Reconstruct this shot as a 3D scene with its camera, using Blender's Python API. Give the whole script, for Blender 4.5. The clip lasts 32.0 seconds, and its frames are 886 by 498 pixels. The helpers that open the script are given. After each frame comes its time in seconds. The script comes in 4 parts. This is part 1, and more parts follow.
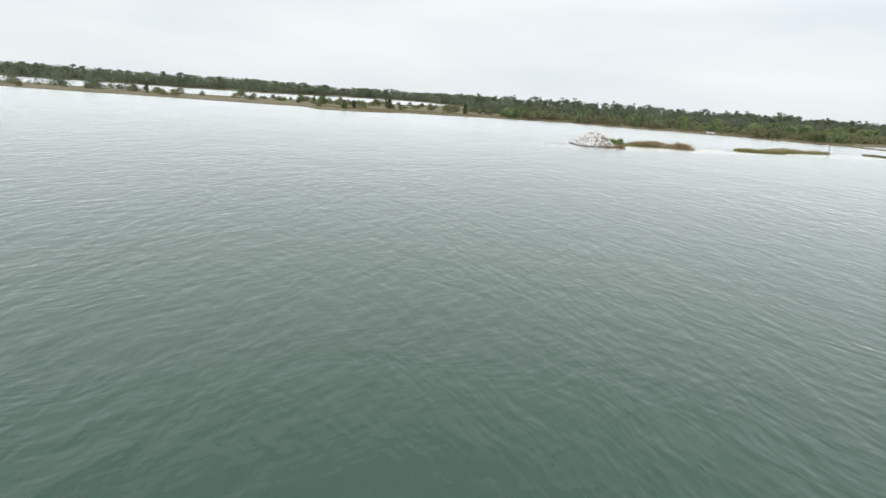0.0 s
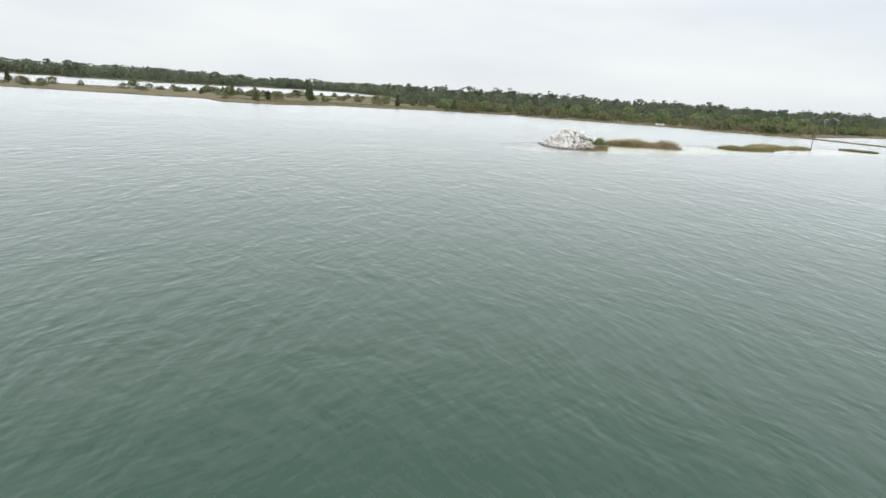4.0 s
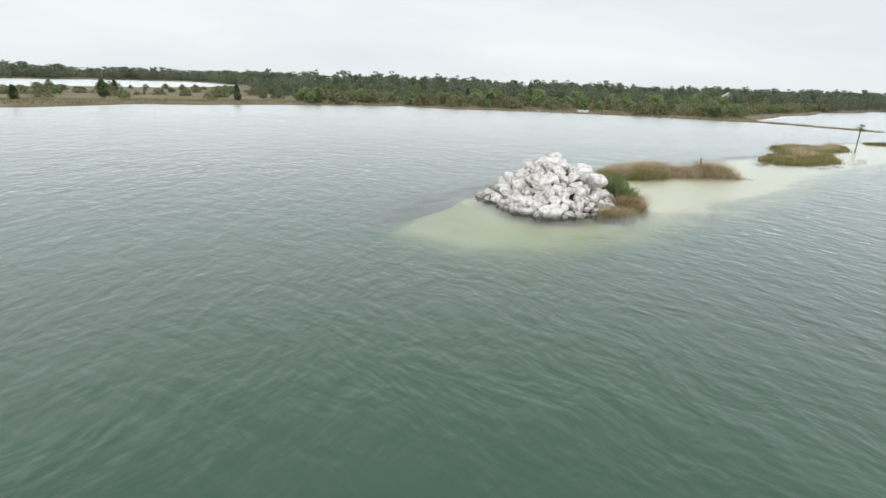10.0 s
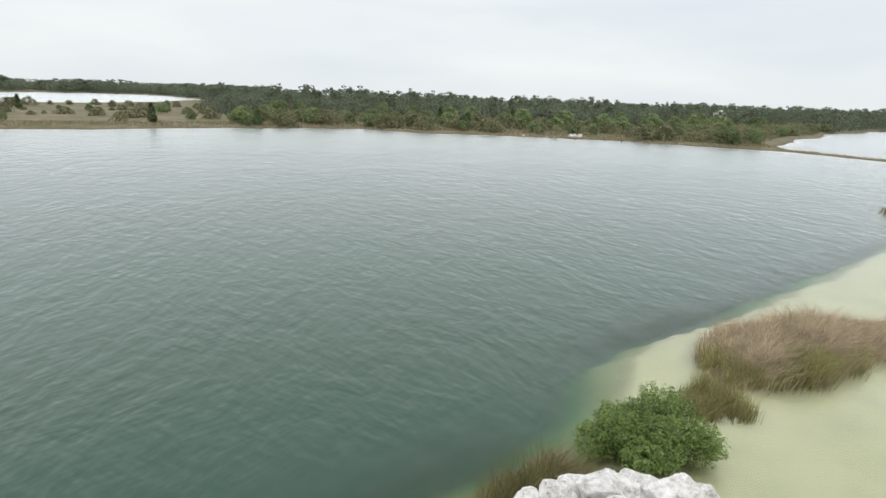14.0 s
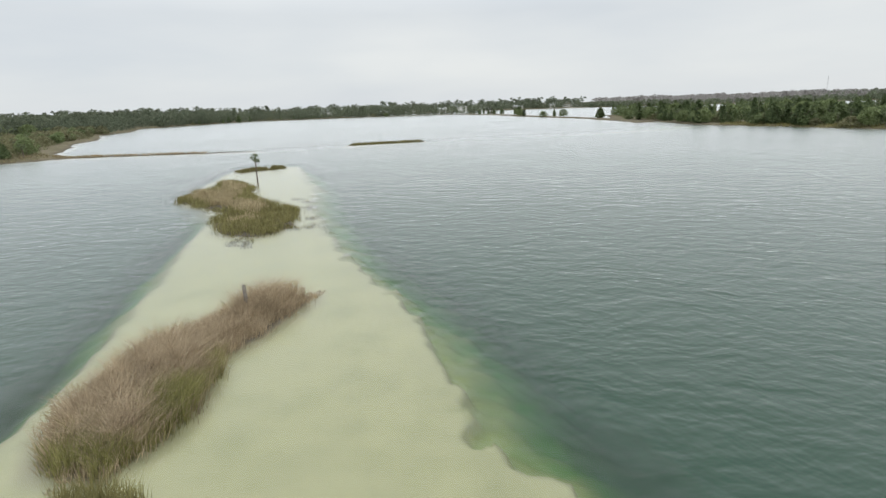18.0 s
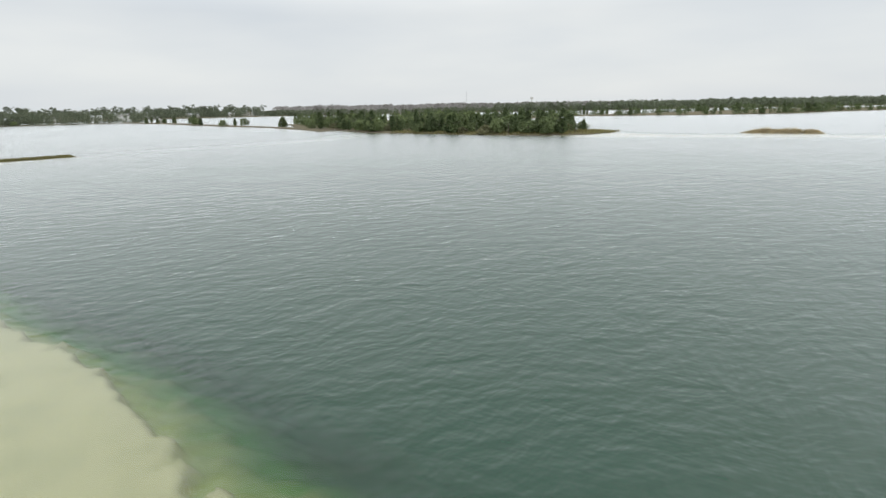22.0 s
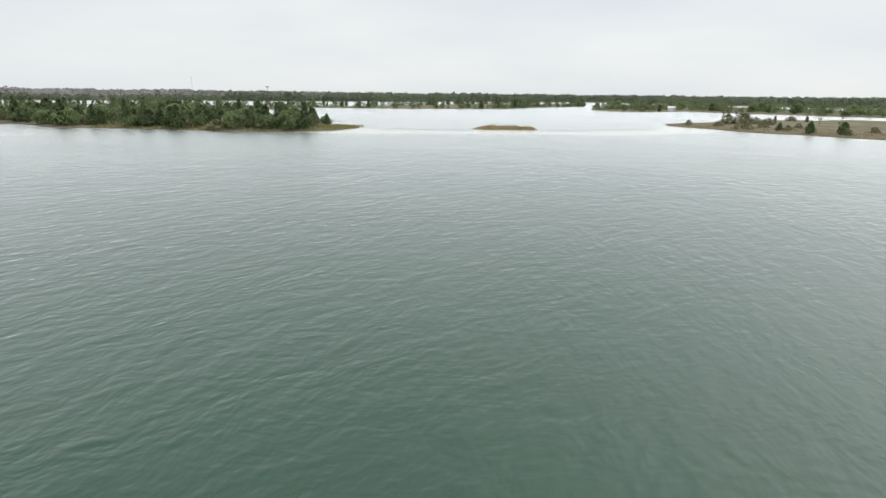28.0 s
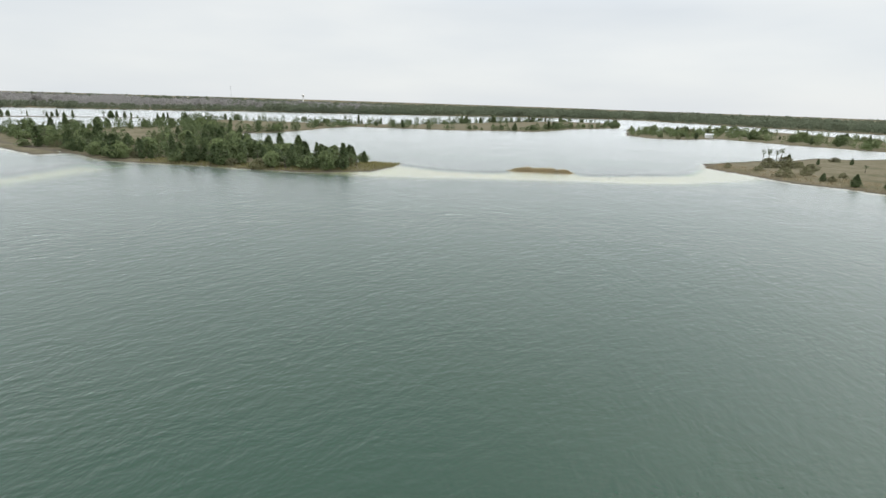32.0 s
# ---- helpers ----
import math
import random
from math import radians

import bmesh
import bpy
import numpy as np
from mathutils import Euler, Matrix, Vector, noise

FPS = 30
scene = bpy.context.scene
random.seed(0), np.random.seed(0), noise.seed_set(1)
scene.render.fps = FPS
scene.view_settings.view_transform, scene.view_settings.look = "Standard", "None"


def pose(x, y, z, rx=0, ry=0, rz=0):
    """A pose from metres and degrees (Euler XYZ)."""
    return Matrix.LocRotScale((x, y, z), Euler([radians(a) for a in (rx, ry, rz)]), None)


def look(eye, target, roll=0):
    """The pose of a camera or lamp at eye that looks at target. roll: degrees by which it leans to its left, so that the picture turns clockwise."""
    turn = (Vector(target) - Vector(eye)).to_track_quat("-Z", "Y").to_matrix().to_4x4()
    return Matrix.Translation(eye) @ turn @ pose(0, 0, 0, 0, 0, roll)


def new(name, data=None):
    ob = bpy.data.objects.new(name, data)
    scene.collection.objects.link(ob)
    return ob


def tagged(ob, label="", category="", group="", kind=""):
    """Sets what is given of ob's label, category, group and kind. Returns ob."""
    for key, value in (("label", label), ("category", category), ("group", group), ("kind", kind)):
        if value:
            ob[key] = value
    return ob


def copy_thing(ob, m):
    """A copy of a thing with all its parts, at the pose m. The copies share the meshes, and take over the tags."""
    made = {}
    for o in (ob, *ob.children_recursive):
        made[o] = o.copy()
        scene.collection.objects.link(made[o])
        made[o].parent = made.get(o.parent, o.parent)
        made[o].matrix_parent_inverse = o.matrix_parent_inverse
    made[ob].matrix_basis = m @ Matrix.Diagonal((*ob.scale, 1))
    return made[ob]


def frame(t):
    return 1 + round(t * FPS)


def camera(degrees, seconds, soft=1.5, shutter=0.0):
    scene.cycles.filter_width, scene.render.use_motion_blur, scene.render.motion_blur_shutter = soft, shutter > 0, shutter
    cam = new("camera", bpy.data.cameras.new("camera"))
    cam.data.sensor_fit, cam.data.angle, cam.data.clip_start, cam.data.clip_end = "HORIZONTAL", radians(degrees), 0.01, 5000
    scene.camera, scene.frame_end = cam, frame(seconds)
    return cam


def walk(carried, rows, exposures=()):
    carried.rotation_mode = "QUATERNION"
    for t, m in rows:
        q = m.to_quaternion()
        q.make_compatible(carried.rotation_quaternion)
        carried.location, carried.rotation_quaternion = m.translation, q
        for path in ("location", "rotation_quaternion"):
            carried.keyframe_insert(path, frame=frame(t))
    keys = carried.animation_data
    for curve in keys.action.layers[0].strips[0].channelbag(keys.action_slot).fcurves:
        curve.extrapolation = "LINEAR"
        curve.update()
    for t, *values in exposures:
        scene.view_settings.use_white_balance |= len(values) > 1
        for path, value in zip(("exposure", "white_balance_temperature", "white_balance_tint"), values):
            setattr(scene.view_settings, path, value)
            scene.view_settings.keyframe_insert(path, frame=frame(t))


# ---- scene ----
cam = camera(78.8, 32.0)
# seconds, x, y, z, pitch, roll, yaw
ROWS = [
    (0, -27.28, -153.72, 9.75, -15.60, 4.01, 6.13),
    (0.5, -28.59, -150.02, 9.84, -15.63, 4.31, 5.82),
    (1, -29.66, -146.33, 9.91, -15.71, 3.98, 5.67),
    (1.5, -30.44, -142.57, 9.88, -15.65, 4.13, 3.33),
    (2, -31.05, -138.56, 9.85, -15.55, 3.79, 1.22),
    (2.5, -31.69, -134.06, 9.85, -15.61, 3.80, -0.04),
    (4.5, -33.83, -114.39, 9.38, -16.12, 3.53, -2.10),
    (5, -34.01, -109.16, 9.28, -16.13, 3.21, -3.41),
    (5.5, -34.09, -103.51, 9.05, -16.25, 3.33, -4.78),
    (6, -33.92, -97.52, 8.78, -16.37, 2.89, -4.75),
    (6.5, -33.55, -91.22, 8.67, -16.42, 2.48, -7.44),
    (7, -33.01, -84.66, 8.59, -16.46, 2.68, -8.90),
    (7.5, -32.18, -77.92, 8.62, -16.64, 2.38, -9.51),
    (8, -31.09, -71.18, 8.67, -16.80, 2.08, -11.78),
    (8.5, -29.84, -64.47, 8.93, -16.97, 1.89, -12.42),
    (9, -28.40, -57.81, 9.24, -16.90, 2.15, -12.90),
    (9.5, -26.73, -51.01, 9.87, -16.94, 2.11, -13.05),
    (10, -24.72, -44.45, 10.00, -17.00, 2.07, -12.97),
    (10.5, -22.61, -37.77, 10.10, -17.17, 2.01, -12.72),
    (11, -20.44, -30.86, 10.65, -17.14, 2.13, -12.54),
    (11.5, -18.39, -24.17, 11.15, -17.08, 2.17, -12.54),
    (12, -16.48, -18.25, 11.75, -16.92, 2.12, -13.64),
    (12.5, -14.69, -13.32, 12.05, -16.60, 2.02, -14.72),
    (13, -13.18, -9.59, 12.06, -16.18, 2.23, -14.87),
    (13.5, -12.01, -6.94, 12.10, -15.93, 2.23, -14.83),
    (14, -11.04, -5.30, 12.13, -15.62, 2.35, -15.02),
    (14.5, -10.11, -4.31, 12.10, -15.68, 2.55, -21.40),
    (15, -9.08, -3.49, 11.85, -14.80, 0.93, -34.94),
    (15.5, -8.30, -2.90, 11.90, -14.73, 0.07, -45.58),
    (17.5, -6.43, -2.00, 12.08, -14.77, -1.58, -72.53),
    (18, -6.32, -1.99, 12.14, -14.93, -1.83, -80.65),
    (18.5, -6.34, -1.99, 12.22, -15.10, -1.86, -87.91),
    (19, -6.28, -1.92, 12.24, -15.22, -1.74, -94.11),
    (19.5, -6.32, -1.88, 12.31, -15.32, -1.71, -97.11),
    (20, -6.22, -1.81, 12.29, -15.19, -1.34, -97.81),
    (20.5, -6.31, -1.90, 12.37, -15.13, -1.17, -100.11),
    (21, -6.48, -1.93, 12.47, -15.05, -1.09, -104.69),
    (21.5, -6.46, -1.88, 12.49, -14.97, -1.02, -107.64),
    (22, -6.51, -1.96, 12.48, -14.86, -1.06, -112.77),
    (22.5, -6.67, -2.00, 12.64, -14.87, -1.18, -118.99),
    (23, -6.48, -2.06, 13.38, -15.02, -1.21, -121.85),
    (23.5, -6.17, -2.27, 14.04, -15.25, -1.35, -127.16),
    (24, -5.81, -2.43, 14.41, -15.37, -1.36, -134.82),
    (24.5, -5.51, -2.36, 14.55, -15.29, -0.95, -137.30),
    (25, -4.99, -2.31, 14.52, -15.25, -0.56, -138.23),
    (25.5, -3.90, -2.81, 14.48, -15.42, -0.20, -138.72),
    (27.5, 3.41, -8.03, 13.98, -16.02, 0.54, -138.81),
    (28, 5.06, -9.04, 14.08, -16.00, 0.63, -139.58),
    (28.5, 6.40, -9.76, 14.71, -16.07, 0.79, -140.08),
    (29, 7.28, -10.09, 15.90, -16.03, 0.93, -140.20),
    (29.5, 7.74, -10.05, 17.60, -15.78, 1.07, -140.20),
    (30, 7.96, -9.94, 19.58, -15.58, 1.25, -139.95),
    (30.5, 8.07, -9.76, 21.74, -15.38, 1.45, -139.38),
    (31, 8.14, -9.57, 23.90, -15.33, 1.68, -138.29),
    (31.5, 8.33, -9.24, 25.98, -15.30, 1.83, -136.81),
    (32, 8.55, -8.96, 27.93, -15.35, 1.89, -136.66),
]
walk(cam, [(t, pose(x, y, z, 90 + p, 0, w) @ pose(0, 0, 0, 0, 0, r)) for t, x, y, z, p, r, w in ROWS],
     [(0, 0.0), (13, 0.0), (15, -0.08), (18, -0.22), (24, -0.22), (28, -0.10), (32, -0.12)])

# ---- world, sun and exposure ----
world = bpy.data.worlds.new("overcast_sky")
scene.world = world
world.use_nodes = True
wn, wl = world.node_tree.nodes, world.node_tree.links
bg = wn["Background"]
bg.inputs["Strength"].default_value = 0.1
sky = wn.new("ShaderNodeTexSky")
sky.sky_type = "NISHITA"
sky.sun_disc = False
sky.sun_elevation, sky.sun_rotation = radians(48), radians(200)
coord = wn.new("ShaderNodeTexCoord")
mapping = wn.new("ShaderNodeMapping")
mapping.inputs["Scale"].default_value = (1.3, 1.3, 6.0)
cloud = wn.new("ShaderNodeTexNoise")
cloud.inputs["Scale"].default_value = 1.6
cloud.inputs["Detail"].default_value = 5.0
cloud.inputs["Roughness"].default_value = 0.45
ramp = wn.new("ShaderNodeValToRGB")
ramp.color_ramp.elements[0].position, ramp.color_ramp.elements[0].color = 0.30, (7.95, 8.48, 8.97, 1)
ramp.color_ramp.elements[1].position, ramp.color_ramp.elements[1].color = 0.70, (9.6, 9.88, 9.87, 1)
mix = wn.new("ShaderNodeMix")
mix.data_type = "RGBA"
mix.inputs[0].default_value = 0.93
wl.new(coord.outputs["Generated"], mapping.inputs["Vector"])
wl.new(mapping.outputs[0], cloud.inputs["Vector"])
wl.new(cloud.outputs[0], ramp.inputs[0])
wl.new(sky.outputs[0], mix.inputs[6])
wl.new(ramp.outputs[0], mix.inputs[7])
# an overcast sky brightens from the horizon upwards
split = wn.new("ShaderNodeSeparateXYZ")
wl.new(coord.outputs["Generated"], split.inputs[0])
zenith = wn.new("ShaderNodeMapRange")
zenith.inputs["From Min"].default_value, zenith.inputs["From Max"].default_value = 0.15, 0.42
zenith.inputs["To Min"].default_value, zenith.inputs["To Max"].default_value = 1.0, 1.72
wl.new(split.outputs[2], zenith.inputs["Value"])
lift = wn.new("ShaderNodeVectorMath")
lift.operation = "SCALE"
wl.new(mix.outputs[2], lift.inputs[0])
wl.new(zenith.outputs[0], lift.inputs["Scale"])
wl.new(lift.outputs[0], bg.inputs["Color"])

sun = new("sun", bpy.data.lights.new("sun", "SUN"))
sun.data.energy, sun.data.angle, sun.data.color = 0.75, radians(65), (1.0, 0.97, 0.92)
sun.matrix_world = look((0, 0, 60), (12, 34, 14))


# ---- materials ----
def material(name):
    m = bpy.data.materials.new(name)
    m.use_nodes = True
    return m, m.node_tree.nodes, m.node_tree.links, m.node_tree.nodes["Principled BSDF"]


def ramp_node(nodes, stops):
    r = nodes.new("ShaderNodeValToRGB")
    e = r.color_ramp.elements
    while len(e) < len(stops):
        e.new(0.5)
    for el, (p, c) in zip(e, stops):
        el.position, el.color = p, (*c, 1)
    return r


def noise_node(nodes, links, vec, scale, detail=4.0, rough=0.55, stretch=None):
    n = nodes.new("ShaderNodeTexNoise")
    n.inputs["Scale"].default_value, n.inputs["Detail"].default_value, n.inputs["Roughness"].default_value = scale, detail, rough
    if stretch:
        mp = nodes.new("ShaderNodeMapping")
        mp.inputs["Scale"].default_value = stretch
        links.new(vec, mp.inputs["Vector"])
        vec = mp.outputs[0]
    links.new(vec, n.inputs["Vector"])
    return n


def math_node(nodes, links, op, a, b):
    n = nodes.new("ShaderNodeMath")
    n.operation = op
    for k, v in enumerate((a, b)):
        if isinstance(v, (int, float)):
            n.inputs[k].default_value = v
        else:
            links.new(v, n.inputs[k])
    return n.outputs[0]


def mix_node(nodes, links, fac, a, b):
    n = nodes.new("ShaderNodeMix")
    n.data_type = "RGBA"
    for k, v in ((0, fac), (6, a), (7, b)):
        if isinstance(v, tuple):
            n.inputs[k].default_value = (*v, 1)
        elif isinstance(v, (int, float)):
            n.inputs[k].default_value = v
        else:
            links.new(v, n.inputs[k])
    return n.outputs[2]


def leaf_material(name, dark, light, rough=0.6):
    """Foliage: a tone for each plant, another for each leaf, and a patchy one through the crown."""
    m, n, l, b = material(name)
    geo, info = n.new("ShaderNodeNewGeometry"), n.new("ShaderNodeObjectInfo")
    patch = noise_node(n, l, geo.outputs["Position"], 0.8, 4.0)
    a = math_node(n, l, "MULTIPLY", geo.outputs["Random Per Island"], 0.45)
    c = math_node(n, l, "MULTIPLY", info.outputs["Random"], 0.30)
    d = math_node(n, l, "MULTIPLY", patch.outputs[0], 0.45)
    f = math_node(n, l, "ADD", math_node(n, l, "ADD", a, c), d)
    r = ramp_node(n, [(0.15, dark), (0.6, tuple((p + q) / 2 for p, q in zip(dark, light))), (1.0, light)])
    l.new(f, r.inputs[0])
    l.new(r.outputs[0], b.inputs["Base Color"])
    b.inputs["Roughness"].default_value = rough
    b.inputs["Specular IOR Level"].default_value = 0.25
    through_light, both = n.new("ShaderNodeBsdfTranslucent"), n.new("ShaderNodeMixShader")
    l.new(r.outputs[0], through_light.inputs["Color"])
    both.inputs[0].default_value = 0.38
    l.new(b.outputs[0], both.inputs[1])
    l.new(through_light.outputs[0], both.inputs[2])
    l.new(both.outputs[0], n["Material Output"].inputs["Surface"])
    return m


def grain_material(name, dark, light, scale, rough=0.85, bump=0.0, fine=6.0):
    m, n, l, b = material(name)
    geo = n.new("ShaderNodeNewGeometry")
    big = noise_node(n, l, geo.outputs["Position"], scale, 4.0)
    small = noise_node(n, l, geo.outputs["Position"], scale * fine, 5.0, 0.65)
    f = math_node(n, l, "ADD", math_node(n, l, "MULTIPLY", big.outputs[0], 0.6), math_node(n, l, "MULTIPLY", small.outputs[0], 0.4))
    r = ramp_node(n, [(0.3, dark), (0.7, light)])
    l.new(f, r.inputs[0])
    l.new(r.outputs[0], b.inputs["Base Color"])
    b.inputs["Roughness"].default_value = rough
    if bump:
        bp = n.new("ShaderNodeBump")
        bp.inputs["Distance"].default_value = bump
        l.new(small.outputs[0], bp.inputs["Height"])
        l.new(bp.outputs[0], b.inputs["Normal"])
    return m


CEDAR = leaf_material("cedar_foliage", (0.065, 0.092, 0.045), (0.21, 0.265, 0.12))
BROAD = leaf_material("broadleaf_foliage", (0.09, 0.125, 0.055), (0.31, 0.37, 0.17))
SCRUB = leaf_material("scrub_foliage", (0.105, 0.105, 0.057), (0.31, 0.30, 0.165))
PALM = leaf_material("palm_foliage", (0.085, 0.11, 0.06), (0.29, 0.33, 0.19), 0.5)
PINE = leaf_material("pine_foliage", (0.07, 0.09, 0.055), (0.2, 0.235, 0.13))
BUSH = leaf_material("bush_foliage", (0.08, 0.135, 0.03), (0.38, 0.48, 0.16), 0.4)
BUSH_PALE = leaf_material("pale_bush_foliage", (0.10, 0.14, 0.05), (0.36, 0.43, 0.19), 0.45)
# distance haze is put into these two colours: a greyer green, a paler grey
HAZY_GREEN = leaf_material("hazy_far_foliage", (0.10, 0.12, 0.083), (0.225, 0.255, 0.172), 0.8)
HAZY_GREY = leaf_material("hazy_bare_wood", (0.28, 0.27, 0.265), (0.46, 0.44, 0.42), 0.9)
DRY_REED = leaf_material("dry_reed", (0.12, 0.086, 0.05), (0.80, 0.655, 0.455), 0.75)
TAN_GRASS = leaf_material("tan_grass", (0.14, 0.10, 0.052), (0.62, 0.50, 0.30), 0.8)
STRAW = leaf_material("straw_grass", (0.22, 0.175, 0.095), (0.68, 0.57, 0.36), 0.8)
SHORE_GRASS = leaf_material("shore_grass", (0.11, 0.098, 0.05), (0.34, 0.285, 0.17), 0.8)
OLIVE_GRASS = leaf_material("olive_grass", (0.065, 0.06, 0.022), (0.34, 0.31, 0.13), 0.75)
GREEN_REED = leaf_material("green_reed", (0.065, 0.065, 0.022), (0.38, 0.36, 0.14), 0.65)
BARK = grain_material("bark", (0.07, 0.055, 0.042), (0.22, 0.18, 0.14), 3.0, 0.9, 0.02)
GREY_WOOD = grain_material("weathered_wood", (0.10, 0.085, 0.07), (0.30, 0.27, 0.23), 5.0, 0.9, 0.01)
PALE_TWIG = grain_material("pale_twigs", (0.22, 0.19, 0.17), (0.40, 0.36, 0.33), 2.0)
WHITE_PAINT = grain_material("white_paint", (0.68, 0.67, 0.64), (0.82, 0.81, 0.79), 0.7, 0.6)
ROOFING = grain_material("roofing", (0.16, 0.15, 0.14), (0.40, 0.38, 0.36), 0.5, 0.8)
PALE_ROOF = grain_material("pale_metal_roof", (0.55, 0.56, 0.57), (0.75, 0.76, 0.77), 0.4, 0.5)
DARK_GLASS = grain_material("window_glass", (0.03, 0.035, 0.04), (0.06, 0.07, 0.08), 0.5, 0.1)
STEEL = grain_material("galvanised_steel", (0.30, 0.31, 0.32), (0.45, 0.46, 0.47), 1.0, 0.5)
# near-black filler colour: the shade in the gaps between boulders is put into it
GAP_SHADE = grain_material("dark_gap_shade", (0.03, 0.026, 0.022), (0.13, 0.115, 0.10), 2.5, 0.95, 0.05)


def limestone():
    m, n, l, b = material("white_limestone")
    geo, info, tex = n.new("ShaderNodeNewGeometry"), n.new("ShaderNodeObjectInfo"), n.new("ShaderNodeTexCoord")
    big = noise_node(n, l, tex.outputs["Object"], 1.8, 5.0, 0.6)
    fine = noise_node(n, l, tex.outputs["Object"], 14.0, 8.0, 0.7)
    f = math_node(n, l, "ADD", math_node(n, l, "MULTIPLY", big.outputs[0], 0.7), math_node(n, l, "MULTIPLY", fine.outputs[0], 0.3))
    f = math_node(n, l, "ADD", f, math_node(n, l, "MULTIPLY", math_node(n, l, "SUBTRACT", info.outputs["Random"], 0.5), 0.10))
    r = ramp_node(n, [(0.33, (0.20, 0.18, 0.16)), (0.41, (0.44, 0.415, 0.385)), (0.48, (0.60, 0.57, 0.54)), (0.60, (0.72, 0.695, 0.67))])
    l.new(f, r.inputs[0])
    # weathered grey pits
    pits = noise_node(n, l, tex.outputs["Object"], 4.0, 10.0, 0.74)
    speck = ramp_node(n, [(0.40, (0.26, 0.245, 0.23)), (0.47, (0.70, 0.69, 0.68)), (0.53, (1.0, 1.0, 1.0))])
    l.new(pits.outputs[0], speck.inputs[0])
    stone = n.new("ShaderNodeMix")
    stone.data_type, stone.blend_type = "RGBA", "MULTIPLY"
    stone.inputs[0].default_value = 0.32
    l.new(r.outputs[0], stone.inputs[6])
    l.new(speck.outputs[0], stone.inputs[7])
    # algae and wet grime along the waterline
    sep = n.new("ShaderNodeSeparateXYZ")
    l.new(geo.outputs["Position"], sep.inputs[0])
    edge = math_node(n, l, "ADD", sep.outputs[2], math_node(n, l, "MULTIPLY", math_node(n, l, "SUBTRACT", big.outputs[0], 0.5), 0.5))
    wet = n.new("ShaderNodeMapRange")
    wet.inputs["From Min"].default_value, wet.inputs["From Max"].default_value = 0.10, 0.55
    wet.inputs["To Min"].default_value, wet.inputs["To Max"].default_value = 0.85, 0.0
    l.new(edge, wet.inputs["Value"])
    l.new(mix_node(n, l, wet.outputs[0], stone.outputs[2], (0.06, 0.055, 0.042)), b.inputs["Base Color"])
    b.inputs["Roughness"].default_value = 0.9
    bp = n.new("ShaderNodeBump")
    bp.inputs["Distance"].default_value, bp.inputs["Strength"].default_value = 0.05, 0.7
    l.new(pits.outputs[0], bp.inputs["Height"])
    l.new(bp.outputs[0], b.inputs["Normal"])
    return m


LIMESTONE = limestone()


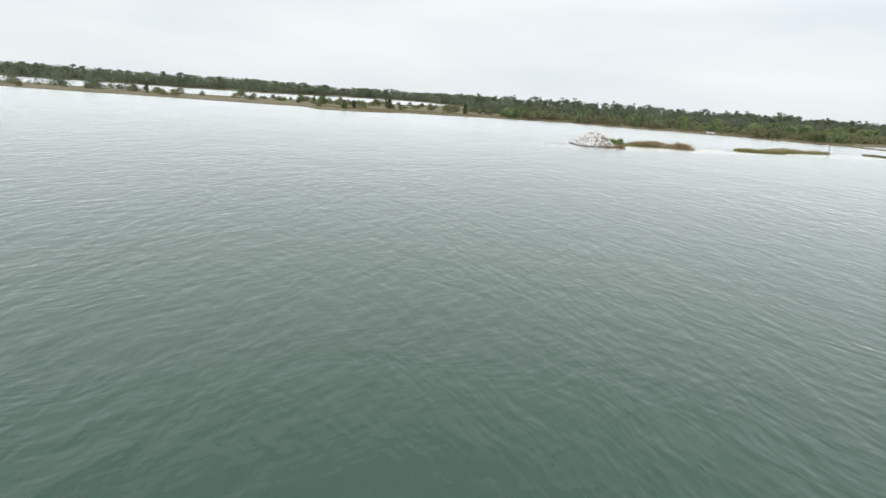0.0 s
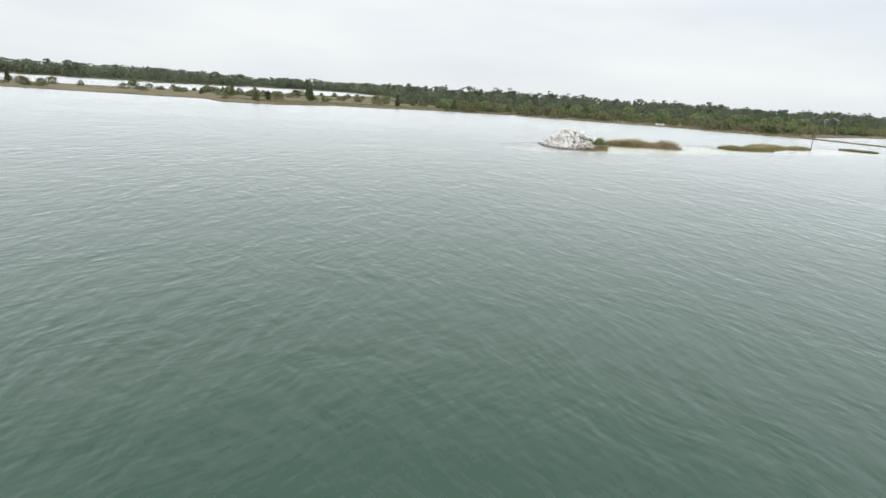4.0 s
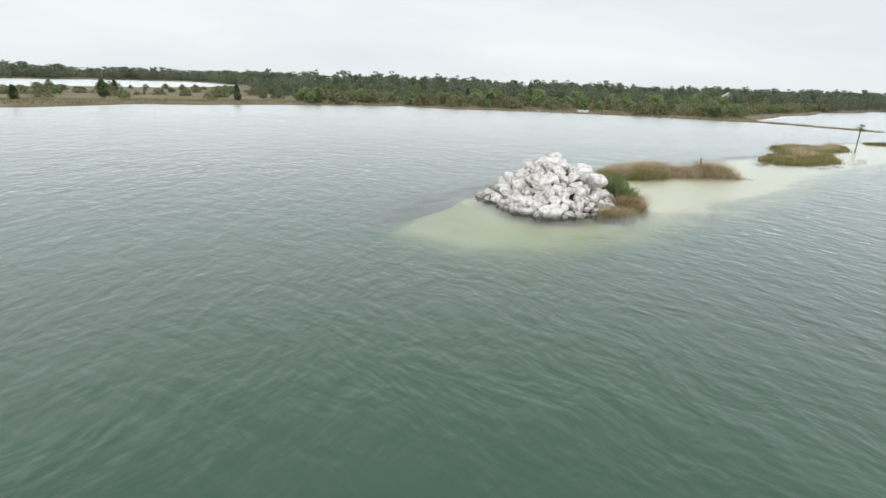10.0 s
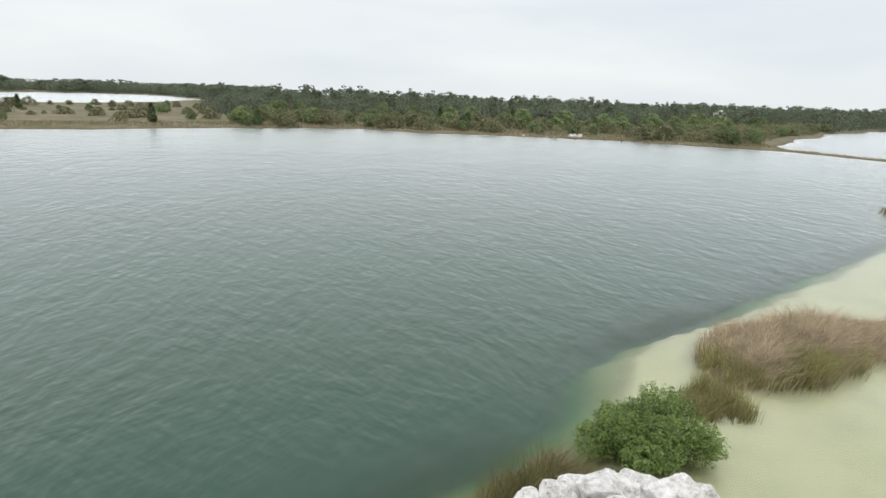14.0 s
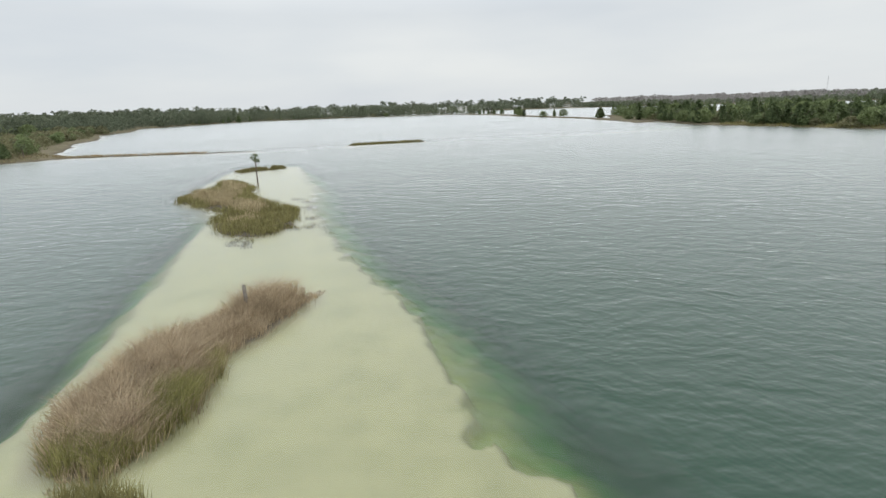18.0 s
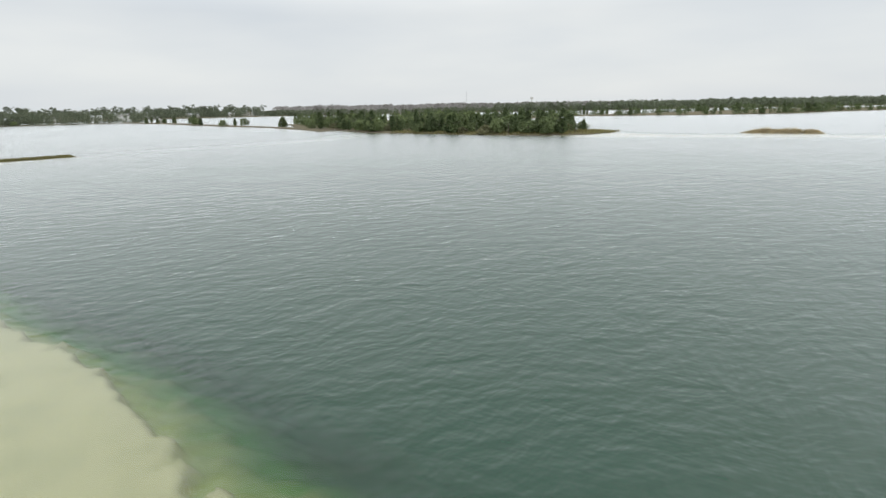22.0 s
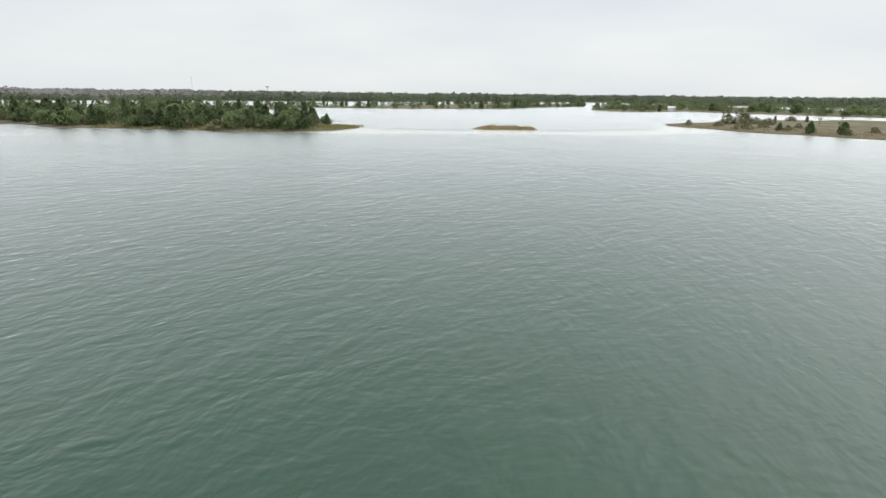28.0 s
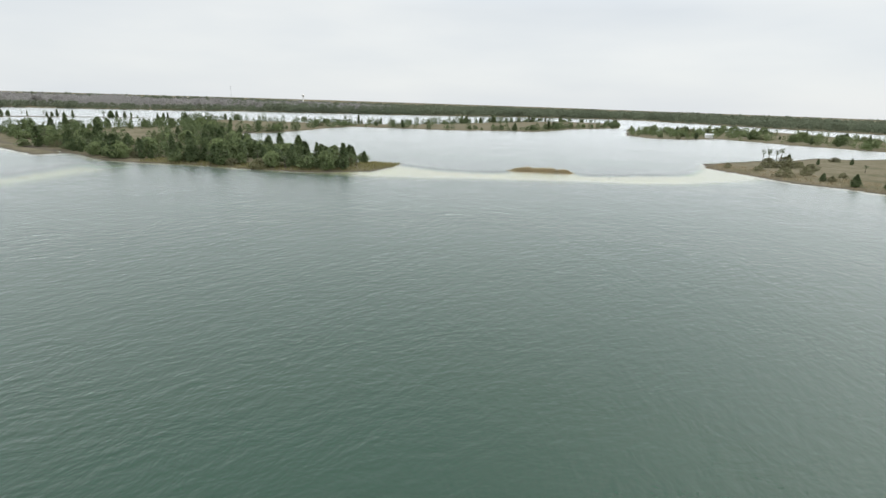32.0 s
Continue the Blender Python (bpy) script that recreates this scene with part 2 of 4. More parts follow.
def ground_material():
    """Lake bed coloured by the depth of water over it, then beach sand, then dry grass and scrub."""
    m, n, l, b = material("lake_bed_and_land")
    geo = n.new("ShaderNodeNewGeometry")
    sep = n.new("ShaderNodeSeparateXYZ")
    l.new(geo.outputs["Position"], sep.inputs[0])
    broad = noise_node(n, l, geo.outputs["Position"], 0.06, 5.0, 0.6)
    mid = noise_node(n, l, geo.outputs["Position"], 0.35, 6.0, 0.65)
    fine = noise_node(n, l, geo.outputs["Position"], 2.5, 6.0, 0.7)
    # depth: 0 at 4 m under water, 1 at the surface
    wob = math_node(n, l, "MULTIPLY", math_node(n, l, "SUBTRACT", mid.outputs[0], 0.5), 0.5)
    wob = math_node(n, l, "MULTIPLY", wob, math_node(n, l, "MINIMUM", math_node(n, l, "MULTIPLY", sep.outputs[2], -0.6), 1.0))
    z = math_node(n, l, "ADD", sep.outputs[2], wob)
    dep = n.new("ShaderNodeMapRange")
    dep.inputs["From Min"].default_value, dep.inputs["From Max"].default_value = -4.0, 0.0
    l.new(z, dep.inputs["Value"])
    # light absorbed by the water is put into the bed colour, greener with depth
    bed = ramp_node(n, [(0.0, (0.14, 0.32, 0.19)), (0.22, (0.12, 0.34, 0.15)), (0.50, (0.17, 0.42, 0.12)),
                        (0.70, (0.35, 0.435, 0.18)), (0.86, (0.46, 0.465, 0.245)), (0.955, (0.59, 0.57, 0.375)), (1.0, (0.40, 0.36, 0.27))])
    l.new(dep.outputs[0], bed.inputs[0])
    speck = math_node(n, l, "ADD", math_node(n, l, "MULTIPLY", fine.outputs[0], 0.14), math_node(n, l, "MULTIPLY", math_node(n, l, "MAXIMUM", math_node(n, l, "SUBTRACT", mid.outputs[0], 0.45), 0.0), 1.3))
    mottled = mix_node(n, l, math_node(n, l, "MULTIPLY", speck, math_node(n, l, "MULTIPLY", dep.outputs[0], dep.outputs[0])), bed.outputs[0], (0.24, 0.27, 0.12))
    dry = ramp_node(n, [(0.32, (0.08, 0.086, 0.04)), (0.46, (0.155, 0.138, 0.082)), (0.58, (0.235, 0.20, 0.14)), (0.72, (0.13, 0.125, 0.062))])
    l.new(math_node(n, l, "ADD", math_node(n, l, "MULTIPLY", mid.outputs[0], 0.5), math_node(n, l, "MULTIPLY", broad.outputs[0], 0.5)), dry.inputs[0])
    land = mix_node(n, l, math_node(n, l, "MULTIPLY", fine.outputs[0], 0.45), dry.outputs[0], (0.08, 0.07, 0.037))
    beach = n.new("ShaderNodeMapRange")
    beach.inputs["From Min"].default_value, beach.inputs["From Max"].default_value = 0.10, 0.45
    l.new(math_node(n, l, "ADD", sep.outputs[2], math_node(n, l, "MULTIPLY", math_node(n, l, "SUBTRACT", mid.outputs[0], 0.5), 0.6)), beach.inputs["Value"])
    shore = mix_node(n, l, beach.outputs[0], (0.11, 0.095, 0.072), land)
    over = n.new("ShaderNodeMapRange")
    over.inputs["From Min"].default_value, over.inputs["From Max"].default_value = -0.02, 0.03
    l.new(sep.outputs[2], over.inputs["Value"])
    # browner where the lip of the shoal is steep
    tilt = n.new("ShaderNodeSeparateXYZ")
    l.new(geo.outputs["Normal"], tilt.inputs[0])
    lip = n.new("ShaderNodeMapRange")
    lip.inputs["From Min"].default_value, lip.inputs["From Max"].default_value = 0.66, 0.45
    lip.inputs["To Min"].default_value, lip.inputs["To Max"].default_value = 0.0, 0.45
    l.new(tilt.outputs[2], lip.inputs["Value"])
    mottled = mix_node(n, l, lip.outputs[0], mottled, (0.26, 0.22, 0.10))
    l.new(mix_node(n, l, over.outputs[0], mottled, shore), b.inputs["Base Color"])
    b.inputs["Roughness"].default_value = 0.95
    b.inputs["Specular IOR Level"].default_value = 0.1
    return m


GROUND = ground_material()


def water_material():
    m = bpy.data.materials.new("lake_water")
    m.use_nodes = True
    n, l = m.node_tree.nodes, m.node_tree.links
    n.remove(n["Principled BSDF"])
    geo = n.new("ShaderNodeNewGeometry")
    pos = geo.outputs["Position"]
    wander = noise_node(n, l, pos, 0.12, 2.0)
    bent = n.new("ShaderNodeVectorMath")
    bent.operation = "MULTIPLY_ADD"
    l.new(wander.outputs[1], bent.inputs[0])
    bent.inputs[1].default_value = (3.0, 3.0, 0.0)
    l.new(pos, bent.inputs[2])
    gust = noise_node(n, l, pos, 0.022, 3.0, 0.5)
    calm = n.new("ShaderNodeMapRange")
    calm.inputs["From Min"].default_value, calm.inputs["From Max"].default_value = 0.35, 0.65
    calm.inputs["To Min"].default_value, calm.inputs["To Max"].default_value = 0.7, 1.1
    l.new(gust.outputs[0], calm.inputs["Value"])
    # wind ripples running eastwards, crossing one another: length, direction of travel, height
    h = 0.0
    for length, turn, tall in ((1.9, 2, 0.095), (1.5, 27, 0.075), (1.4, -26, 0.075), (0.95, 46, 0.058), (0.9, -12, 0.058), (0.6, 16, 0.042), (0.55, -50, 0.034), (0.4, 30, 0.022), (4.0, 8, 0.07)):
        mp = n.new("ShaderNodeMapping")
        mp.inputs["Rotation"].default_value = (0, 0, radians(-turn))
        l.new(bent.outputs[0], mp.inputs["Vector"])
        train = noise_node(n, l, mp.outputs[0], 1.0, 1.5, 0.5, (1.35 / length, 0.44 / length, 1.0))
        h = math_node(n, l, "ADD", h, math_node(n, l, "MULTIPLY", train.outputs[0], tall))
    h = math_node(n, l, "MULTIPLY", h, calm.outputs[0])
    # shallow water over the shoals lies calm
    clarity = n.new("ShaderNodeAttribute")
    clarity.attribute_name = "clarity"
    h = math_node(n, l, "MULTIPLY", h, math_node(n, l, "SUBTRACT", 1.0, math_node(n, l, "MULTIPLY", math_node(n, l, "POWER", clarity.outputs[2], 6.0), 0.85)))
    bump = n.new("ShaderNodeBump")
    bump.inputs["Distance"].default_value, bump.inputs["Strength"].default_value = 1.0, 1.0
    l.new(h, bump.inputs["Height"])
    fres = n.new("ShaderNodeFresnel")
    fres.inputs["IOR"].default_value = 1.42
    l.new(bump.outputs[0], fres.inputs["Normal"])
    share = fres.outputs[0]
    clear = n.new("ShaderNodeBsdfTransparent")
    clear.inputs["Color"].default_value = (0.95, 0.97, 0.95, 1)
    gloss = n.new("ShaderNodeBsdfGlossy")
    gloss.inputs["Color"].default_value = (1, 1, 1, 1)
    gloss.inputs["Roughness"].default_value = 0.27
    l.new(bump.outputs[0], gloss.inputs["Normal"])
    # murky green water hides the bed with depth: scattered light put into a colour
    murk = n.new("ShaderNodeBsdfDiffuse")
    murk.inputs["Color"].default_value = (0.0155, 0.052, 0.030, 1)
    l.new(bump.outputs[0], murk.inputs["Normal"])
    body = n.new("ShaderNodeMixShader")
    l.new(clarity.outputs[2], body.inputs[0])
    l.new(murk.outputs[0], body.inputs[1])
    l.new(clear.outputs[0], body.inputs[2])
    sh = n.new("ShaderNodeMixShader")
    l.new(share, sh.inputs[0])
    l.new(body.outputs[0], sh.inputs[1])
    l.new(gloss.outputs[0], sh.inputs[2])
    l.new(sh.outputs[0], n["Material Output"].inputs["Surface"])
    return m


WATER = water_material()

# ---- the plan: shores, islands and shoals, in metres ----
NORTH = [(-700, 90), (-260, 118), (-205, 130), (-145, 142), (-126, 117), (-104, 125), (-86, 160), (-65, 166), (-37, 183), (-14, 195),
         (11, 197), (28, 185), (52, 181), (73, 175), (98, 165), (114, 152), (128, 140), (140, 136), (156, 158), (173, 169), (208, 198),
         (246, 217), (300, 262), (362, 288), (430, 333), (540, 330), (700, 460), (900, 4500), (-90, 4500), (-118, 640), (-122, 480),
         (-136, 412), (-150, 372), (-185, 350), (-205, 262), (-250, 222), (-330, 205), (-700, 190)]
NORTHWEST = [(-900, 420), (-360, 560), (-320, 700), (-285, 850), (-200, 860), (-128, 690), (-60, 700), (-60, 4500), (-4500, 4500), (-4500, 300)]
EAST = [(430, 333), (618, 322), (660, 240), (683, 190), (704, 92), (600, 40), (463, -6), (381, -40), (296, -57), (299, -68), (384, -56),
        (470, -24), (610, 22), (730, 70), (745, 160), (700, 290), (560, 380)]
FAR_EAST = [(620, 322), (720, 280), (840, 200), (920, 120), (980, 20), (1000, -100), (4500, -100), (4500, 4500), (700, 4500), (600, 380)]
ISLAND = [(450, -60), (370, -55), (331, -63), (309, -69), (263, -73), (248, -82), (230, -97), (206, -109), (187, -124), (177, -143),
          (181, -160), (192, -174), (203, -163), (222, -148), (255, -150), (286, -156), (320, -152), (400, -205), (440, -215), (510, -205),
          (480, -110)]
CAUSEWAY = [(395, -205), (398, -236), (424, -283), (455, -345), (416, -380), (381, -408), (332, -492), (348, -570), (343, -700),
            (432, -870), (510, -830), (522, -694), (484, -430), (531, -353), (612, -278), (580, -225), (508, -200)]
FAR_SPIT = [(720, -85), (677, -98), (667, -165), (627, -248), (634, -252), (680, -175), (695, -105)]
SOUTH_EAST = [(101, -292), (83, -281), (70, -274), (57, -267), (38, -265), (26, -261), (-60, -243), (-400, -230), (-400, -470), (46, -470),
              (61, -436), (76, -428), (84, -392), (95, -366), (104, -333), (108, -310)]
PENINSULA = [(262, -540), (223, -512), (200, -530), (186, -585), (154, -575), (119, -562), (54, -557), (-400, -540), (-400, -760),
             (73, -768), (151, -860), (202, -890), (270, -703), (302, -630)]
FAR_SOUTH = [(1000, -100), (986, -141), (951, -234), (895, -356), (905, -427), (777, -685), (660, -990), (560, -1180), (225, -1060),
             (97, -1030), (-600, -950), (-4500, -900), (-4500, -4500), (4500, -4500), (4500, -100)]
WEST = [(-1500, -4500), (-1500, 500), (-4500, 500), (-4500, -4500)]
LANDS = [(NORTH, 1.1, 0.20, 3.0), (NORTHWEST, 1.2, 0.10, 5.0), (EAST, 0.8, 0.12, 2.5), (FAR_EAST, 1.0, 0.1, 4.0), (ISLAND, 0.9, 0.2, 2.0),
         (CAUSEWAY, 0.8, 0.16, 4.0), (FAR_SPIT, 0.6, 0.12, 1.0), (SOUTH_EAST, 1.6, 0.07, 2.5), (PENINSULA, 1.0, 0.1, 3.0),
         (FAR_SOUTH, 1.0, 0.1, 6.0), (WEST, 1.0, 0.1, 6.0)]
# shoals: outline, depth of the flat, steepness of the drop beyond the edge, wobble of the edge, height of its ledge
SPIT = [(-2, 7.5), (0.6, 11.2), (2.6, 12.9), (5.4, 16), (10, 18.8), (19, 21.8), (33, 28), (43, 32), (56, 37), (64, 48), (80, 54), (97, 60),
        (107, 62), (110, 50), (101, 45.5), (80, 34), (61, 26.4), (43, 17.4), (30, 9.0), (20, 3.0), (13.6, 0.2), (8.8, -2.7), (4, -3.6), (-6, 2)]
APRON = [(-5.5, 6.8), (-8, 5.6), (-10.5, 4.2), (-12.5, 3), (-16, 0.5), (-18, -3), (-18, -8), (-15, -11), (-11, -11.5), (-5, -10.6), (-1, -8.4),
         (3, -6), (7, -3.2), (8, 0), (3, 4), (-2, 6)]
BAR_EAST = [(136, 142), (143, 118), (147, 96), (152, 78), (164, 58), (180, 36), (194, 15), (203, -15), (222, -47), (240, -72), (252, -62),
            (236, -42), (214, -13), (203, 17), (189, 39), (174, 62), (160, 82), (153, 98), (151, 120), (147, 142)]
BAR_SOUTH = [(186, -128), (168, -138), (147, -161), (117, -192), (94, -212), (76, -250), (72, -272), (98, -292), (92, -258), (112, -220),
             (134, -200), (162, -172), (194, -166)]
SHOALS = [(SPIT, -0.22, 0.40, 0.9, 0.60), (APRON, -1.05, 0.45, 1.2, 0.0), (BAR_EAST, -0.95, 0.25, 2.0, 0.2), (BAR_SOUTH, -0.28, 0.3, 3.0, 0.2)]
PILE = [(-10.6, 3.2), (-10, 0), (-9, -3.5), (-7.5, -5.2), (-5.5, -5.6), (-3, -4.8), (-1, -3.6), (0.8, -1.4), (1.7, 1.5), (1.6, 4.6), (0, 6.8),
        (-3, 7.8), (-6.5, 6.8), (-9.5, 5)]
# grass and reed beds
REEDS = [(8, 15.4), (7.3, 12.8), (9, 12.1), (11.5, 11.9), (14, 12.6), (16.5, 13.4), (20, 12.8), (24, 12.1), (26.3, 12.3), (24.5, 14.6),
         (20, 16.4), (15.5, 17.4), (11.5, 17.3), (9.4, 16.6)]
MARSH = [(62, 46.7), (69, 49.4), (71, 47.2), (80, 51), (83, 50), (78, 45.7), (74, 41), (69, 40.1), (62, 34), (56, 27), (48, 23.4), (44, 23.5),
         (42, 25.4), (43, 28.8), (48, 33), (54, 35), (58, 40.9)]
ISLET = [(98, 58.5), (106, 51.5), (104, 49.8), (97, 56.5)]
MOUND_EAST = [(168, 58), (176, 58.5), (186, 36), (181, 34)]
BAR_LAND = [(134, 143), (139, 128), (143, 114), (147, 96), (152, 80), (155, 81), (151, 97), (148, 115), (145, 129), (143, 143)]
MOUND_SOUTH = [(149, -196), (147, -201), (136, -210), (127, -214), (126, -210), (134, -203), (144, -196)]


def value_noise(x, y, seed=0):
    xi, yi = np.floor(x).astype(np.int64), np.floor(y).astype(np.int64)
    u, v = x - xi, y - yi
    u, v = u * u * (3 - 2 * u), v * v * (3 - 2 * v)

    def corner(a, b):
        h = (a * 374761393 + b * 668265263 + seed * 974634777) & 0xFFFFFFFF
        h = ((h ^ (h >> 13)) * 1274126177) & 0xFFFFFFFF
        return ((h ^ (h >> 16)) & 0xFFFF) / 65535.0 * 2 - 1

    low = corner(xi, yi) * (1 - u) + corner(xi + 1, yi) * u
    high = corner(xi, yi + 1) * (1 - u) + corner(xi + 1, yi + 1) * u
    return low * (1 - v) + high * v


def fractal(x, y, size, seed=0, octaves=4):
    out, amp = np.zeros_like(x), 1.0
    for k in range(octaves):
        out, amp = out + amp * value_noise(x / size, y / size, seed + k), amp * 0.5
        size = size * 0.5
    return out * 0.55


def distance_inside(poly, x, y):
    """Distance to the outline, positive inside."""
    p = np.array(poly, float)
    d, inside = np.full(np.shape(x), 1e9), np.zeros(np.shape(x), bool)
    for a, b in zip(p, np.roll(p, -1, 0)):
        e = b - a
        t = np.clip(((x - a[0]) * e[0] + (y - a[1]) * e[1]) / (e @ e), 0, 1)
        d = np.minimum(d, np.hypot(x - a[0] - t * e[0], y - a[1] - t * e[1]))
        inside ^= ((a[1] > y) != (b[1] > y)) & (x < (b[0] - a[0]) * (y - a[1]) / (b[1] - a[1] + 1e-12) + a[0])
    return np.where(inside, d, -d)


def height(x, y):
    """The ground: lake bed, shoals and land."""
    shape = np.shape(x)
    x, y = np.atleast_1d(np.asarray(x, float)).ravel(), np.atleast_1d(np.asarray(y, float)).ravel()

    def depth_inside(poly, x, y):
        p = np.array(poly, float)
        (x0, y0), (x1, y1) = p.min(0) - 45, p.max(0) + 45
        near = (x > x0) & (x < x1) & (y > y0) & (y < y1)
        s = np.full(x.shape, -45.0)
        if near.any():
            s[near] = distance_inside(poly, x[near], y[near])
        return s

    bed = -3.6 + 0.3 * fractal(x, y, 30.0, 3)
    out = bed.copy()
    for poly, flat, steep, wobble, ledge in SHOALS:
        rim = ledge * np.clip(0.5 - (y - 4 - 0.5 * x) / 6, 0.3, 1) * np.clip((x - 3) / 5, 0.15, 1)
        s = depth_inside(poly, x, y) + wobble * fractal(x, y, 5.0 * wobble, 11) + 2.1 * rim * fractal(x, y, 1.7, 12, 3)
        drop = steep * (1 + 0.7 * np.clip((y - 4 - 0.5 * x) / 6, 0, 1)) if ledge > 0.3 else steep
        lip = flat + (0.05 * fractal(x, y, 3.0, 5) if ledge else 0.32 * fractal(x, y, 6.0, 5))
        out = np.maximum(out, np.where(s > 0, lip, np.maximum(lip - rim * np.minimum(1, -s * 2.5) + s * drop, bed)))
    for poly, top, slope, wobble in LANDS:
        s = depth_inside(poly, x, y) + wobble * fractal(x, y, 6.0 * wobble, 21)
        land = np.minimum(s * slope, top * (1 - np.exp(-np.maximum(s, 0) * slope / top))) + np.where(s > 2, 0.12 * fractal(x, y, 9.0, 8), 0)
        out = np.maximum(out, np.where(s > 0, land, np.maximum(s * 0.8, bed)))
    s = depth_inside(PILE, x, y)
    out = np.maximum(out, np.where(s > -12, np.clip(-0.62 + 0.12 * s + np.minimum(s + 2, 0) * 0.6, -3.4, 0.15), bed))
    for poly, top in ((MARSH, 0.06), (REEDS, 0.03), (ISLET, 0.08), (MOUND_EAST, 0.12), (BAR_LAND, 0.2), (MOUND_SOUTH, 0.3)):
        s = depth_inside(poly, x, y) + 0.4 * fractal(x, y, 2.5, 31)
        out = np.maximum(out, np.where(s > -1.2, np.minimum(top, s * 0.18), bed))
    return out.reshape(shape)


def spaced(*runs):
    """Grid lines: runs of (from, to, step)."""
    lines = [np.arange(a, b, s) for a, b, s in runs]
    return np.append(np.concatenate(lines), runs[-1][1])


def mesh_from(name, verts, faces, mat, smooth=False):
    """A mesh from arrays; every face has the same number of corners."""
    me = bpy.data.meshes.new(name)
    verts, faces = np.asarray(verts, np.float32), np.asarray(faces, np.int32)
    k = faces.shape[1]
    me.vertices.add(len(verts))
    me.vertices.foreach_set("co", verts.ravel())
    me.loops.add(faces.size)
    me.loops.foreach_set("vertex_index", faces.ravel())
    me.polygons.add(len(faces))
    me.polygons.foreach_set("loop_start", np.arange(0, faces.size, k, dtype=np.int32))
    me.polygons.foreach_set("use_smooth", np.full(len(faces), smooth))
    me.materials.append(mat)
    me.update(calc_edges=True)
    return me


gx = spaced((-4600, -1000, 200), (-1000, -330, 20), (-330, -30, 4), (-30, -20, 1), (-20, 4, 0.5), (4, 36, 0.25), (36, 48, 0.5), (48, 112, 1.0), (112, 350, 3.0), (350, 740, 6.0),
            (740, 1020, 14), (1020, 4600, 200))
gy = spaced((-4600, -1500, 200), (-1500, -600, 20), (-600, -320, 7), (-320, -60, 3), (-60, -14, 2), (-14, -4, 0.5), (-4, 16, 0.25), (16, 36, 0.5), (36, 66, 1.0), (66, 220, 2.5), (220, 420, 6),
            (420, 1000, 20), (1000, 4600, 200))
mx, my = np.meshgrid(gx, gy)
mz = height(mx, my)
nx, ny = len(gx), len(gy)
corner = (np.arange(ny - 1)[:, None] * nx + np.arange(nx - 1)).ravel()
ground = new("ground", mesh_from("ground", np.stack([mx, my, mz], -1).reshape(-1, 3),
                                 np.stack([corner, corner + 1, corner + nx + 1, corner + nx], 1), GROUND, True))
tagged(ground, "sandy lake bed with pale shoals and dry grassy shores", "ground", kind="structure")

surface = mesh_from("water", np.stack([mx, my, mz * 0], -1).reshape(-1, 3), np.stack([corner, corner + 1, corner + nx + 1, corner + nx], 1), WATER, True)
# clarity: light lost with depth, stored per vertex instead of in a volume
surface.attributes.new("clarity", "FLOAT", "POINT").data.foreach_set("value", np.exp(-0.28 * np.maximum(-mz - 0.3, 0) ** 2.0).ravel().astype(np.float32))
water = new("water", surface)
tagged(water, "rippled green lake water under a grey sky", "water", kind="structure")


# ---- builders ----
def thing(name, label, category, group="", kind=""):
    return tagged(new(name), label, category, group, kind)


def part(name, me, parent, label=""):
    ob = new(name, me)
    ob.parent = parent
    if label:
        tagged(ob, label)
    return ob


def unit(v):
    return v / np.maximum(np.linalg.norm(v, axis=-1, keepdims=True), 1e-9)


def leaves(centres, normals, length, width, rng, droop=0.25):
    """Kite-shaped folded leaves at the centres, facing about along the normals."""
    n = len(centres)
    nrm = unit(np.asarray(normals) + rng.normal(0, 0.38, (n, 3)) + (0, 0, 0.25))
    along = unit(np.cross(nrm, rng.normal(0, 1, (n, 3))))
    side = np.cross(nrm, along)
    size = (length * rng.uniform(0.6, 1.35, n))[:, None] if np.isscalar(length) else np.asarray(length)[:, None]
    half = size * width / 2
    a = centres - along * size * 0.5
    c = centres + along * size * 0.5 - nrm * size * droop
    b = centres + side * half + nrm * size * 0.1
    d = centres - side * half + nrm * size * 0.1
    return np.stack([a, b, c, d], 1).reshape(-1, 3), np.arange(4 * n).reshape(-1, 4)


def tube(points, radii, sides=6):
    """A tapered tube along points."""
    points, verts, faces = np.asarray(points, float), [], []
    for k, (p, r) in enumerate(zip(points, radii)):
        t = unit(points[min(k + 1, len(points) - 1)] - points[max(k - 1, 0)])
        u = unit(np.cross(t, (0.31, 0.92, 0.13)))
        v = np.cross(t, u)
        for j in range(sides):
            a = 2 * math.pi * j / sides
            verts.append(p + r * (math.cos(a) * u + math.sin(a) * v))
    for k in range(len(points) - 1):
        for j in range(sides):
            i, i2 = k * sides + j, k * sides + (j + 1) % sides
            faces.append((i, i2, i2 + sides, i + sides))
    top = (len(points) - 1) * sides
    faces.append(tuple(top + (j % sides) for j in (0, 1, sides // 2, sides - 1)))
    return np.array(verts), np.array(faces)


def joined(pieces):
    verts, faces, at = [], [], 0
    for v, f in pieces:
        verts.append(v)
        faces.append(np.asarray(f) + at)
        at += len(v)
    return np.concatenate(verts), np.concatenate(faces)


